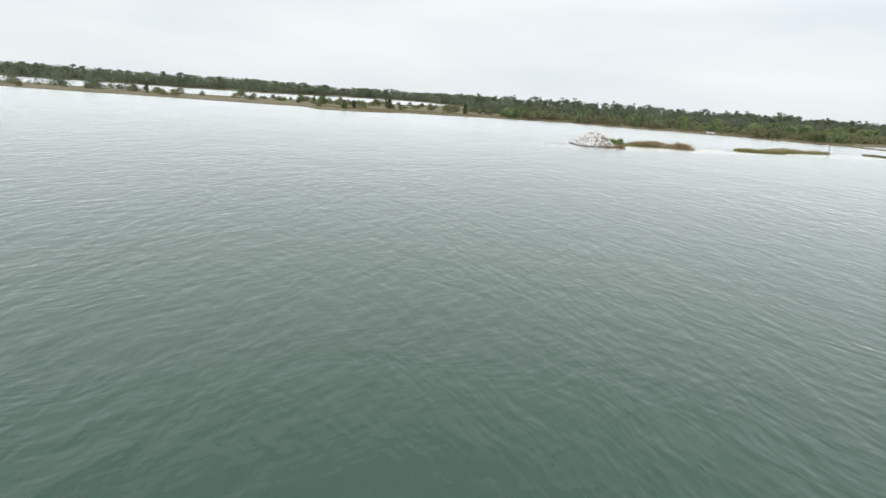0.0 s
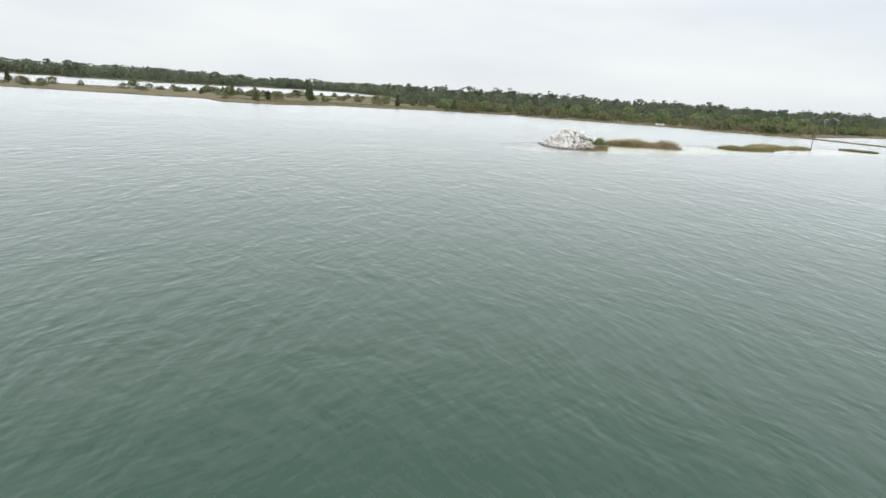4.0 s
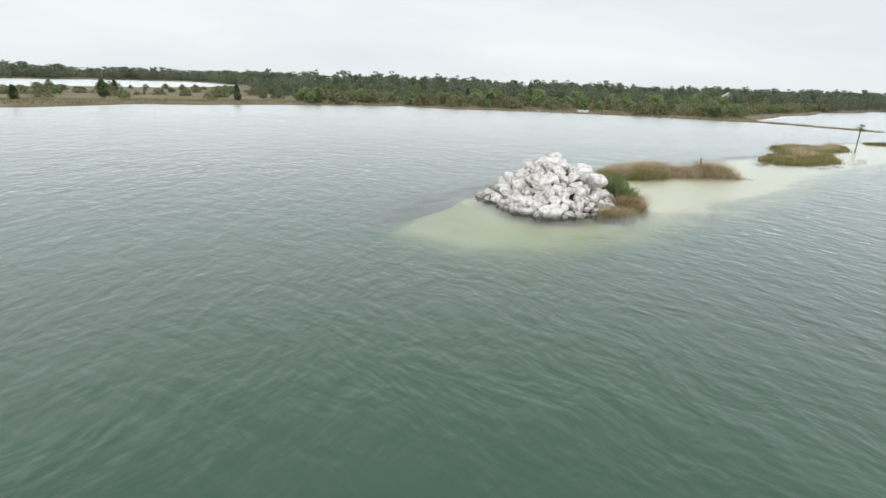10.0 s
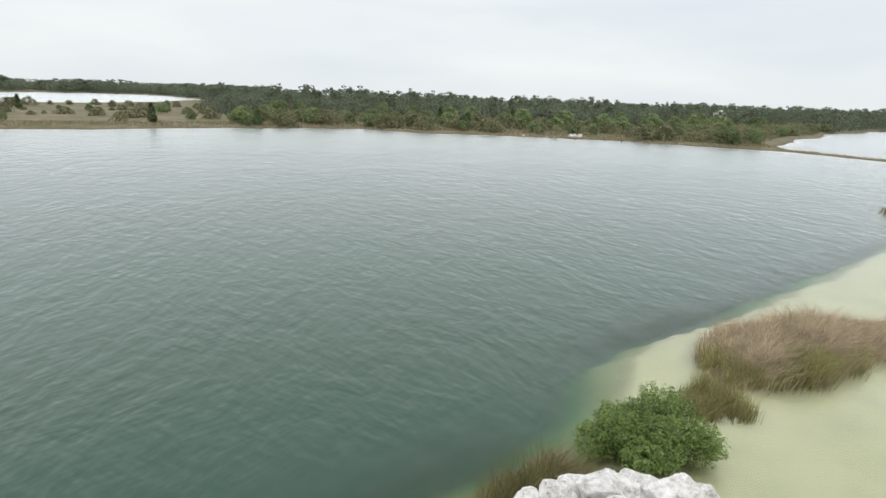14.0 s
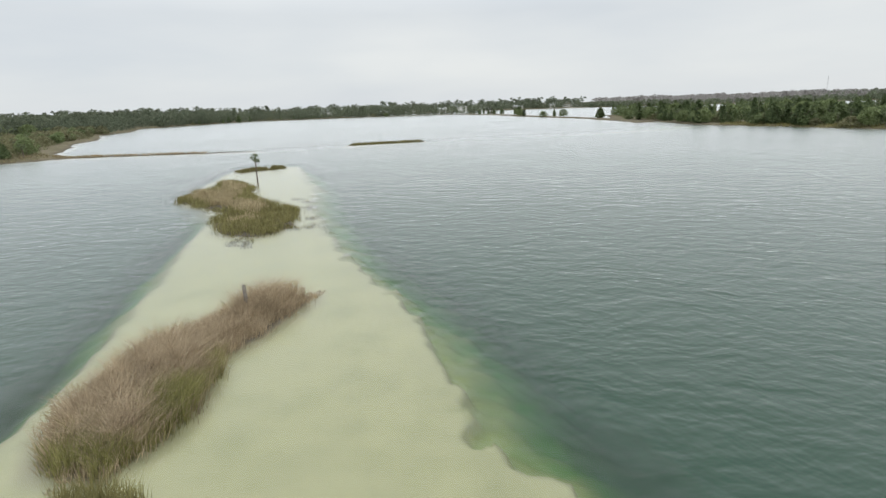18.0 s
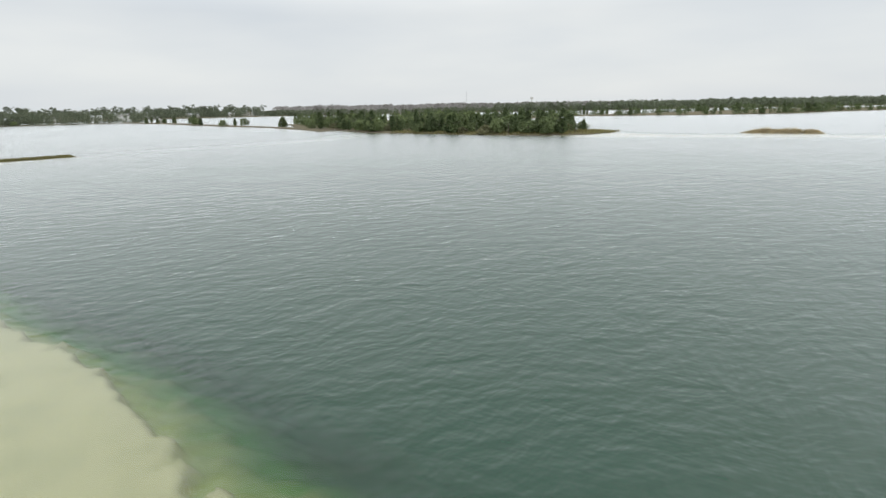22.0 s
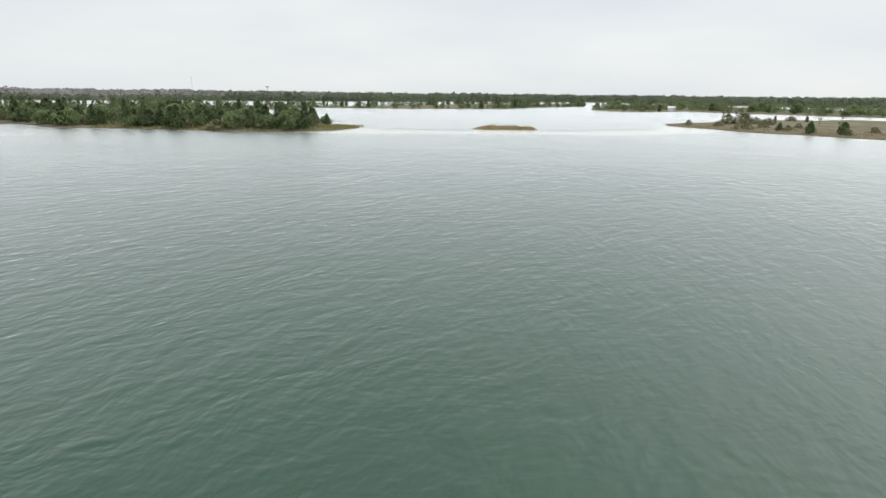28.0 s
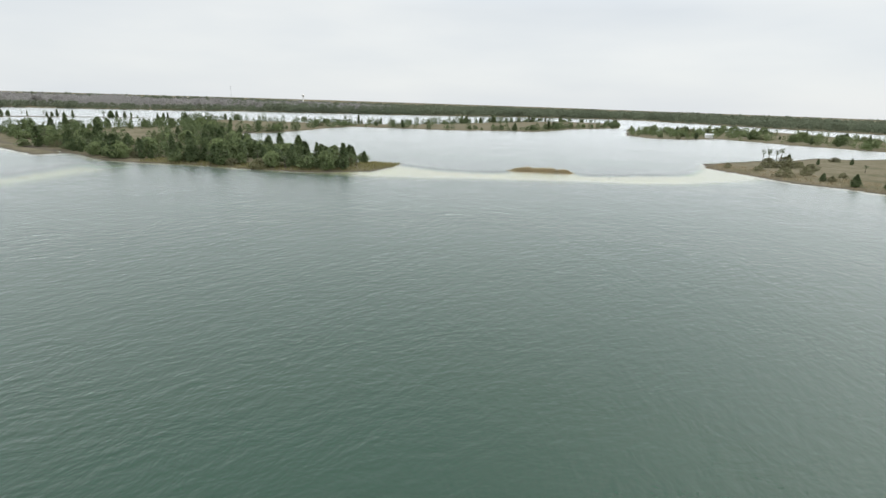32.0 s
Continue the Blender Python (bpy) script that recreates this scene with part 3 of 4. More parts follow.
def shell_points(n, rng, profile, top, low=0.0, lump=0.25, depth=0.45):
    """Points through the outer part of a crown whose radius at relative height u is profile(u), with lumps and hollows."""
    u = rng.uniform(low, 1, n)
    a = rng.uniform(0, 2 * math.pi, n)
    ph = rng.uniform(0, 6.28, 6)
    lumps = 1 + lump * (np.sin(3 * a + ph[0] + 5 * u) * 0.5 + np.sin(2 * a - 7 * u + ph[1]) * 0.4 + np.sin(5 * a + 9 * u + ph[2]) * 0.3)
    r = profile(u) * lumps * (1 - depth * rng.uniform(0, 1, n) ** 2)
    p = np.stack([r * np.cos(a), r * np.sin(a), u * top], 1)
    nrm = np.stack([np.cos(a), np.sin(a), 0.25 + 1.3 * (u - 0.4)], 1)
    return p, unit(nrm)


def crown(kind, h, rng, n, leaf):
    """The foliage of one plant of height h."""
    if kind == "cedar":
        w = rng.uniform(0.24, 0.34) * h
        p, nrm = shell_points(n, rng, lambda u: w * np.sqrt(np.clip(u / 0.18, 0.25, 1)) * (1 - u) ** 0.62 + 0.05, h, 0.03, 0.22)
    elif kind == "column":
        w = rng.uniform(0.13, 0.17) * h
        p, nrm = shell_points(n, rng, lambda u: w * np.clip(u / 0.15, 0.4, 1) * (1 - u ** 2.2) ** 0.8 + 0.05, h, 0.03, 0.2)
    elif kind == "round":
        w = rng.uniform(0.36, 0.50) * h
        p, nrm = shell_points(n, rng, lambda u: w * np.sqrt(np.clip(1 - (2 * u - 0.85) ** 2 / 1.35, 0.02, 1)), h, 0.10, 0.38)
    elif kind == "scrub":
        w = rng.uniform(0.55, 0.8) * h
        p, nrm = shell_points(n, rng, lambda u: w * np.sqrt(np.clip(1 - u ** 1.7, 0.02, 1)), h, 0.02, 0.42)
    else:
        w = rng.uniform(0.16, 0.24) * h
        tufts = rng.uniform(0, 1, (9, 3))
        cx = np.stack([(tufts[:, 0] - 0.5) * 2 * w, (tufts[:, 1] - 0.5) * 2 * w, h * (0.62 + 0.36 * tufts[:, 2])], 1)
        which = rng.integers(0, 9, n)
        off = unit(rng.normal(0, 1, (n, 3)))
        p = cx[which] + off * (rng.uniform(0.3, 1, n) ** 0.5)[:, None] * np.array([0.11, 0.11, 0.065]) * h
        nrm = off + np.array([0, 0, 0.4])
    return leaves(p, nrm, leaf, 0.62, rng)


LEAF_OF = {"cedar": CEDAR, "column": CEDAR, "round": BROAD, "scrub": SCRUB, "pine": PINE}
NAME_OF = {"cedar": "cedar_tree", "column": "cedar_tree", "round": "broadleaf_tree", "scrub": "scrub_bush", "pine": "pine_tree"}
SAY_OF = {"cedar": "dark green conical cedar tree on the lake shore", "column": "narrow dark cedar tree standing on grassy shore",
          "round": "rounded leafy green tree on the lake shore", "scrub": "low olive-green scrub bush in dry grass",
          "pine": "tall pine tree with a tufted crown"}


def plant(kind, h, seed, n=360, leaf=None):
    """One tree or bush of about height h with its foot at the origin."""
    rng = np.random.default_rng(seed)
    root = thing(NAME_OF[kind], SAY_OF[kind], "bush" if kind == "scrub" else "tree", NAME_OF[kind] + "s of the lake shores")
    lean = rng.normal(0, 0.03, 2) * h
    reach = {"pine": 0.93, "round": 0.7, "scrub": 0.6}.get(kind, 0.85)
    stem = [tube([(0, 0, -0.4), (lean[0] * 0.4, lean[1] * 0.4, h * reach * 0.5), (lean[0], lean[1], h * reach)],
                 [0.028 * h, 0.02 * h, 0.006 * h])]
    for k in range(4 if kind in ("round", "scrub", "pine") else 2):
        a, u = rng.uniform(0, 6.28), rng.uniform(0.15, 0.55) + (0.25 if kind == "pine" else 0)
        r = (0.28 if kind != "pine" else 0.14) * h
        stem.append(tube([(lean[0] * u, lean[1] * u, h * reach * u), (r * math.cos(a), r * math.sin(a), h * min(0.92, u + 0.25))], [0.012 * h, 0.004 * h], 4))
    v, f = joined(stem)
    part("trunk", mesh_from("trunk", v, f, BARK, True), root)
    v, f = crown(kind, h, rng, n, leaf or 0.09 * h + 0.18)
    part("crown", mesh_from("crown", v, f, LEAF_OF[kind]), root)
    return root


def fan_leaf(rng, size):
    """A fan-shaped palm frond on its stalk, pointing along +x from the origin."""
    pieces = [tube([(0, 0, 0), (size * 0.55, 0, size * 0.10)], [0.03, 0.018], 4)]
    blades = []
    for k in range(9):
        a = (k - 4) * 0.30
        base = np.array([size * 0.5, 0, size * 0.09])
        tip = base + size * 0.55 * np.array([math.cos(a), math.sin(a), -0.22 - 0.18 * rng.uniform()])
        mid = (base + tip) / 2 + np.array([0, 0, 0.05 * size])
        side = np.array([-math.sin(a), math.cos(a), 0]) * size * 0.055
        blades.append((np.array([base, mid + side, tip, mid - side]), np.array([(0, 1, 2, 3)])))
    return joined(pieces + blades)


def cabbage_palm(h, seed, label, fronds=16, size=1.5, split=False, lean=0.05, girth=1.0):
    rng = np.random.default_rng(seed)
    root = thing("palm_tree", label, "palm tree", "cabbage palms")
    bend = np.array([lean * h, lean * 0.4 * h, 0])
    top = bend + np.array([0, 0, h - size * 0.45])
    v, f = tube([(0, 0, -0.4), bend * 0.3 + (0, 0, h * 0.35), bend * 0.7 + (0, 0, h * 0.7), top], [0.22 * girth, 0.17 * girth, 0.16 * girth, 0.19 * girth], 8)
    part("trunk", mesh_from("trunk", v, f, BARK, True), root)
    made = []
    for k in range(fronds):
        v, f = fan_leaf(rng, size * rng.uniform(0.8, 1.1))
        up = math.radians(rng.uniform(-55, 65))
        m = np.array(Matrix.Rotation(k * 2.4 + rng.uniform(-0.2, 0.2), 3, "Z") @ Matrix.Rotation(-up, 3, "Y"))
        made.append((v @ m.T + top, f))
    if split:
        for v, f in made:
            part("frond", mesh_from("frond", v, f, PALM), root)
    else:
        v, f = joined(made)
        part("crown", mesh_from("crown", v, f, PALM), root)
    return root


def put(root, x, y, turn=0.0, scale=1.0, wide=1.0, z=None):
    """The pose for a plant on the ground at x, y."""
    z = float(height(x, y)) if z is None else z
    return Matrix.LocRotScale((x, y, max(z, -0.4)), Euler((0, 0, turn)), (scale * wide, scale * wide, scale))


class Stock:
    """Plants built once and then copied: the first use of each takes the original."""

    def __init__(self, made):
        self.made, self.used = made, set()

    def set_down(self, k, x, y, turn, scale, wide=1.0, z=None):
        root = self.made[k % len(self.made)]
        m = put(root, x, y, turn, scale, wide, z)
        if root.name not in self.used:
            self.used.add(root.name)
            root.matrix_basis = m
            return root
        return copy_thing(root, m)


def scatter(poly, n, apart, rng, keep=None, box=None):
    """About n spots inside an outline, at least apart metres from one another."""
    p = np.array(poly, float)
    x0, y0, x1, y1 = box or (*p.min(0), *p.max(0))
    got = []
    for _ in range(60):
        q = rng.uniform((x0, y0), (x1, y1), (n * 4, 2))
        s = distance_inside(poly, q[:, 0], q[:, 1])
        ok = s > 0
        if keep:
            ok &= keep(q[:, 0], q[:, 1], s)
        for c in q[ok]:
            if len(got) >= n:
                return np.array(got)
            if not got or np.min(np.hypot(*(np.array(got) - c).T)) > apart:
                got.append(c)
    return np.array(got).reshape(-1, 2)


def blades(x, y, tall, wide, lean, rng, way=None):
    """Grass or reed blades: tapered, bent, three triangles each."""
    n = len(x)
    z = height(x, y) - 0.05
    h = tall * rng.uniform(0.65, 1.25, n)
    a, b = rng.uniform(0, 6.28, n) if way is None else way, rng.uniform(0, 6.28, n)
    tilt = lean * h * rng.uniform(0.2, 1.3, n)
    wx, wy = np.cos(b) * wide / 2, np.sin(b) * wide / 2
    dx, dy = np.cos(a) * tilt + 0.12 * lean * h, np.sin(a) * tilt
    root = np.stack([x, y, z], 1)
    w = np.stack([wx, wy, 0 * wx], 1)
    mid = root + np.stack([dx * 0.3, dy * 0.3, h * 0.55], 1)
    tip = root + np.stack([dx, dy, h * (1 - 0.25 * lean)], 1)
    verts = np.stack([root - w, root + w, mid + w * 0.8, mid - w * 0.8, tip], 1).reshape(-1, 3)
    at = 5 * np.arange(n)[:, None]
    tris = (at[:, None, :] + np.array([[0, 1, 2], [0, 2, 3], [3, 2, 4]])).reshape(-1, 3)
    return verts, tris


def bed(name, label, poly, n, tall, wide, lean, mat, seed, keep=None, edge=0.3, category="grass", tuft=0.0, taper=0.0):
    rng = np.random.default_rng(seed)
    p = np.array(poly, float)
    q = rng.uniform(p.min(0) - edge, p.max(0) + edge, (n * 6, 2))
    s = distance_inside(poly, q[:, 0], q[:, 1]) + edge * fractal(q[:, 0], q[:, 1], 1.5, 4)
    clump = fractal(q[:, 0], q[:, 1], 1.1, seed) > -0.28
    ok = (s > 0) & clump
    if keep:
        ok &= keep(q[:, 0], q[:, 1], s)
    q = q[ok][:n]
    if tuft:
        heads = q[: max(n // 45, 4)]
        which = rng.integers(0, len(heads), len(q))
        off = rng.normal(0, tuft, (len(q), 2))
        q, way = heads[which] + off, np.arctan2(off[:, 1], off[:, 0]) + rng.normal(0, 0.5, len(q))
        swing = rng.normal(0.5, 0.9, len(heads))[which]
        way = np.where(rng.uniform(0, 1, len(q)) < 0.55, swing, way)
    lump = 0.82 + 0.5 * fractal(q[:, 0], q[:, 1], 2.4, seed + 1)
    if taper:
        lump = lump * np.clip(distance_inside(poly, q[:, 0], q[:, 1]) / taper, 0.15 if taper > 1 else 0.6, 1)
    v, f = blades(q[:, 0], q[:, 1], tall * lump, wide, lean, rng, way if tuft else None)
    return tagged(new(name, mesh_from(name, v, f, mat)), label, category, kind="stuff")


# ---- the rock pile ----
def boulder_mesh(seed):
    """A rounded, slightly faceted and pitted block that reaches one metre from its middle along each axis."""
    rng = np.random.default_rng(seed)
    bm = bmesh.new()
    bmesh.ops.create_icosphere(bm, subdivisions=4, radius=1.0)
    v = np.array([p.co for p in bm.verts])
    v = np.sign(v) * np.abs(v) ** rng.uniform(0.82, 0.96)
    for _ in range(11):
        d = unit(rng.normal(0, 1, 3))
        lim = rng.uniform(0.56, 0.84)
        over = np.maximum(v @ d - lim, 0)
        v -= over[:, None] * d * rng.uniform(0.8, 1.0)
    off = rng.uniform(0, 50, 3)
    for k, c in enumerate(v):
        q = Vector(c + off)
        pit = max(noise.noise(q * 6.0) - 0.18, 0)
        v[k] = c * (1 + 0.08 * noise.fractal(q * 1.3, 1.0, 2.0, 3) + 0.035 * noise.noise(q * 4.0) + 0.022 * noise.noise(q * 11) - 0.14 * pit - 0.07 * abs(noise.noise(q * 2.2)))
    v -= (v.max(0) + v.min(0)) / 2
    v /= np.percentile(np.abs(v), 98, axis=0)
    for p, c in zip(bm.verts, v):
        p.co = Vector(c)
    me = bpy.data.meshes.new("boulder")
    bm.to_mesh(me)
    bm.free()
    for f in me.polygons:
        f.use_smooth = True
    me.set_sharp_from_angle(angle=radians(22))
    me.materials.append(LIMESTONE)
    return me


def pile_top(x, y):
    """The face of the heap: steeper in the east than in the west."""
    u = min(1, max(0, (x + 9) / 6))
    slope = 0.5 + 0.3 * u * u * (3 - 2 * u)
    return float(np.clip(0.2 + slope * distance_inside(PILE, np.array(float(x)), np.array(float(y))), -1, 3.5))


# the boulders that can be told apart: x, y, z, half width, half height
SOUTH_FACE = [
    (-6.55, -1.65, 2.35, 1.04, 0.70), (-7.1, -0.7, 1.1, 0.65, 0.56), (-6.5, -1.9, 1.4, 0.52, 0.43), (-8.0, -1.5, 0.6, 0.71, 0.53),
    (-8.8, -1.8, 0.2, 0.69, 0.46), (-6.8, -2.3, 0.8, 0.68, 0.60), (-5.2, -3.1, 1.3, 0.66, 0.66), (-5.5, -1.0, 2.7, 0.44, 0.42),
    (-5.5, -2.7, 1.8, 0.42, 0.39), (-6.1, -2.3, 1.8, 0.46, 0.44), (-6.2, -3.0, 1.5, 0.38, 0.49), (-8.1, -0.6, 0.8, 0.42, 0.61),
    (-6.7, -4.8, 0.3, 0.97, 0.73), (-5.3, -5.1, 0.2, 0.52, 0.33), (-8.4, -3.6, 0.1, 0.66, 0.51), (-7.5, -3.5, 0.6, 0.57, 0.44),
    (-6.0, -3.9, 1.0, 0.54, 0.54), (-5.0, -3.8, 0.9, 0.55, 0.5), (-4.3, -4.3, 0.6, 0.61, 0.81), (-3.8, -3.5, 1.1, 0.43, 0.55)]
EAST_FACE = [
    (-2.3, -0.9, 3.0, 0.90, 0.76), (-1.3, -1.8, 2.4, 0.88, 0.60), (-1.1, -2.0, 1.3, 0.79, 0.47), (-3.4, -1.2, 2.5, 0.54, 0.51),
    (-3.5, -2.1, 1.9, 0.64, 0.46), (-4.8, -2.2, 1.9, 0.42, 0.43), (-5.2, -1.7, 2.3, 0.35, 0.53), (-4.4, -1.7, 2.4, 0.43, 0.43),
    (-4.7, -1.4, 2.7, 0.41, 0.41), (-4.6, -2.9, 1.7, 0.44, 0.39), (-3.4, -2.8, 1.5, 0.45, 0.54), (-2.5, -2.0, 1.6, 0.42, 0.53),
    (-2.3, -1.4, 1.8, 0.32, 0.32), (-1.7, 1.4, 2.7, 0.62, 0.54), (-4.4, -0.6, 2.9, 0.70, 0.54), (-3.0, -0.3, 2.9, 0.39, 0.43)]
WEST_FACE = [
    (-7.1, 2.0, 1.5, 0.76, 0.58), (-7.6, 0.2, 1.5, 0.69, 0.69), (-8.4, 1.7, 0.9, 0.57, 0.57), (-9.6, 0.6, 0.2, 0.53, 0.37),
    (-9.3, -0.6, 0.2, 0.72, 0.55), (-6.8, 2.4, 2.1, 0.49, 0.40), (-7.2, 3.5, 1.3, 0.50, 0.41), (-6.4, 0.5, 2.1, 0.45, 0.55),
    (-8.5, 2.9, 0.9, 0.54, 0.43), (-8.6, 0.4, 0.6, 0.52, 0.44), (-9.3, 1.3, 0.4, 0.60, 0.40), (-10.0, 2.1, 0.1, 0.37, 0.31),
    (-10.3, 3.3, 0.1, 0.48, 0.39), (-9.5, 3.6, 0.3, 0.49, 0.42), (-8.4, -0.5, 0.6, 0.39, 0.46), (-7.5, 5.0, 0.5, 0.58, 0.41)]
CREST = [
    (-5.8, 0.1, 2.7, 0.50, 0.55), (-5.2, 0.9, 3.3, 0.42, 0.42), (-5.8, 1.3, 2.9, 0.73, 0.46), (-5.2, 2.0, 3.3, 0.47, 0.44),
    (-6.1, 4.0, 2.2, 0.55, 0.48), (-7.4, 4.0, 1.8, 0.52, 0.46), (-5.3, 4.3, 2.9, 0.60, 0.52), (-5.4, 3.9, 2.1, 0.52, 0.59),
    (-3.2, 3.1, 3.6, 0.58, 0.56), (-3.0, 3.5, 3.05, 0.62, 0.50), (-4.0, 2.1, 3.3, 0.83, 0.58), (-5.0, -0.1, 3.4, 0.59, 0.44), (-4.6, 3.2, 3.3, 0.55, 0.46),
    (-3.7, 5.2, 2.4, 0.60, 0.48), (-3.8, 0.2, 3.4, 0.55, 0.43), (-4.4, 3.8, 2.6, 0.61, 0.44), (-3.4, 1.3, 3.4, 0.52, 0.45),
    (-2.6, 3.4, 2.9, 0.70, 0.55), (-2.0, 2.6, 2.5, 0.50, 0.45)]
REAR = [
    (-6.6, 4.2, 1.3, 0.62, 0.55), (-7.7, 4.3, 1.2, 0.55, 0.50), (-6.9, 5.3, 1.2, 0.62, 0.52), (-3.0, 5.4, 1.9, 0.66, 0.55), (-2.2, 5.6, 1.8, 0.60, 0.55),
    (-1.3, 4.6, 2.2, 0.60, 0.52), (-4.2, 5.6, 1.9, 0.62, 0.50), (-1.2, 3.2, 2.1, 0.58, 0.50), (-5.3, 5.6, 1.6, 0.60, 0.50)]


def build_rock_pile():
    rng = np.random.default_rng(5)
    root = thing("rock_pile", "heap of white limestone boulders standing in shallow water", "rocks")
    shapes = [boulder_mesh(130 + k) for k in range(18)]
    placed = []
    for x, y, z, w, h in SOUTH_FACE + EAST_FACE + WEST_FACE + CREST + REAR:
        placed.append((x, y, z, (w + h) / 2))
        ob = part("boulder", shapes[len(placed) % len(shapes)], root)
        turn = Euler((rng.uniform(-0.15, 0.15), rng.uniform(-0.3, 0.3), -0.25 + math.pi * rng.integers(0, 2) + rng.uniform(-0.3, 0.3)))
        ob.matrix_basis = Matrix.LocRotScale((x, y, z), turn, (w * 1.0, (w + h) * 0.5, h * 1.0))
    tries = 0
    while len(placed) < 230 and tries < 14000:
        tries += 1
        x, y = rng.uniform(-11, 3.2), rng.uniform(-6, 8.2)
        if distance_inside(PILE, np.array(x), np.array(y)) < -0.1:
            continue
        r = rng.choice([0.30, 0.40, 0.50, 0.62], p=[0.25, 0.35, 0.28, 0.12])
        z = max(pile_top(x, y) - 0.75 * r - 0.1, 0.0)
        if all((x - a) ** 2 + (y - b) ** 2 + (z - c) ** 2 > (0.80 * (r + d)) ** 2 for a, b, c, d in placed):
            placed.append((x, y, z, r))
            ob = part("boulder", shapes[len(placed) % len(shapes)], root)
            turn = Euler(rng.uniform(-0.4, 0.4, 3) + np.array([0, 0, rng.uniform(0, 6.28)]))
            ob.matrix_basis = Matrix.LocRotScale((x, y, z), turn, (r * rng.uniform(0.95, 1.25), r * 0.95, r * rng.uniform(0.8, 1.0)))
    # filler sheet between and under them, its dark colour put in for gap shade
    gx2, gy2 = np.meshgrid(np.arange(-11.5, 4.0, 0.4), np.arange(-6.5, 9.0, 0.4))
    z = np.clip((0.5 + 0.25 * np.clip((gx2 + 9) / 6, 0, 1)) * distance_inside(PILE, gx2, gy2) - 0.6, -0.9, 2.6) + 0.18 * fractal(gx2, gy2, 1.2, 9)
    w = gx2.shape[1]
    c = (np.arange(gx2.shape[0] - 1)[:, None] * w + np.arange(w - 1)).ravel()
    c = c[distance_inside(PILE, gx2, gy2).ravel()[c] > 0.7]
    part("rubble", mesh_from("rubble", np.stack([gx2, gy2, z], -1).reshape(-1, 3), np.stack([c, c + 1, c + w + 1, c + w], 1), GAP_SHADE, True), root,
         "dark filler sheet standing in for shade between the boulders")


build_rock_pile()


def shrub(name, label, x, y, rx, ry, h, shoots, mat, seed, leaf=0.10):
    """A leafy bush of upright shoots, on stems."""
    rng = np.random.default_rng(seed)
    root = thing(name, label, "bush")
    z0 = max(float(height(x, y)), 0.0)
    root.location = (x, y, z0)
    stems, centres, normals = [], [], []
    lobes = []
    for k in range(11):
        a, u = 2.4 * k + rng.uniform(-0.3, 0.3), math.sqrt((k + 0.3) / 11) * 0.74
        lobes.append((rx * u * math.cos(a), ry * u * math.sin(a), rng.uniform(0.26, 0.42), rng.uniform(0.72, 1.2) * math.sqrt(1.05 - u * u)))
    for k in range(shoots):
        cx, cy, wide, high = lobes[int(rng.integers(0, 11))]
        a, u = rng.uniform(0, 6.28), math.sqrt(rng.uniform(0, 1))
        px, py = cx + rx * wide * u * math.cos(a), cy + ry * wide * u * math.sin(a)
        top = h * high * (0.45 + 0.55 * math.sqrt(max(1.03 - u * u, 0.03))) * rng.uniform(0.72, 1.18)
        foot = np.array([px * 0.45, py * 0.45, -0.1])
        tip = np.array([px, py, max(top, 0.3)])
        if k % 3 == 0:
            stems.append(tube([foot, (foot + tip) / 2 + (0, 0, 0.1), tip], [0.03, 0.02, 0.006], 4))
        t = rng.uniform(0, 1, 34) ** 0.8
        out = unit(np.array([px / rx, py / ry, 0.9]))
        line = tip - out * 0.85 * (1 - t)[:, None]
        spread = unit(rng.normal(0, 1, (34, 3)))
        centres.append(line + spread * (0.07 + 0.22 * (1 - t))[:, None])
        normals.append(spread * 0.8 + out * 0.5 + (0, 0, 0.3))
    v, f = joined(stems)
    part("stem", mesh_from("stem", v, f, BARK, True), root)
    v, f = leaves(np.concatenate(centres), np.concatenate(normals), leaf * 1.2, 0.45, rng, 0.1)
    part("foliage", mesh_from("foliage", v, f, mat), root)
    return root


shrub("green_bush", "dense bright green bush behind the rock pile", 0.9, 9.3, 3.0, 2.3, 1.8, 900, BUSH, 41, 0.10)
shrub("green_bush", "leafy green bush at the foot of the boulders", 2.6, 1.0, 1.6, 2.6, 2.1, 600, BUSH_PALE, 42, 0.09)

# ---- reeds and grasses near the boulders ----
bed("dry_reeds", "tall dry pinkish-brown reeds growing out of the shoal", REEDS, 27000, 2.05, 0.028, 0.75, DRY_REED, 51, lambda x, y, s: (s > 0.25), category="reeds", tuft=0.34, taper=0.9)
bed("green_reeds", "olive green reeds along the edge of the reed bed", REEDS, 11000, 1.35, 0.022, 0.6, GREEN_REED, 52,
    lambda x, y, s: (s < 1.5) & (x < 16) & (y < 14.2 + 0.1 * x), category="reeds", tuft=0.2)
bed("reed_clump", "small olive-brown clump of reeds on the shoal", [(4.4, 10.6), (6.4, 10.2), (7.0, 11.6), (6.2, 12.8), (4.6, 12.2)], 2400, 1.15, 0.03, 0.5,
    OLIVE_GRASS, 53, tuft=0.2, category="reeds")
bed("dry_grass_tuft", "straw-coloured grass at the foot of the boulders", [(-2.6, -4.7), (0, -5.0), (2.5, -3.4), (3.1, -1.2), (1.2, -1.0), (-0.8, -3.0)], 6500, 1.9, 0.028,
    0.7, TAN_GRASS, 54, tuft=0.2)
bed("dry_grass_tuft", "brown and olive grass on the rear edge of the boulders", [(-8.6, 5.4), (-6.6, 6.4), (-3.4, 8.2), (-1.6, 8.8), (-2.4, 9.8), (-5.6, 8.4), (-8.4, 6.6)], 4200, 1.5,
    0.025, 0.7, TAN_GRASS, 55, tuft=0.2)
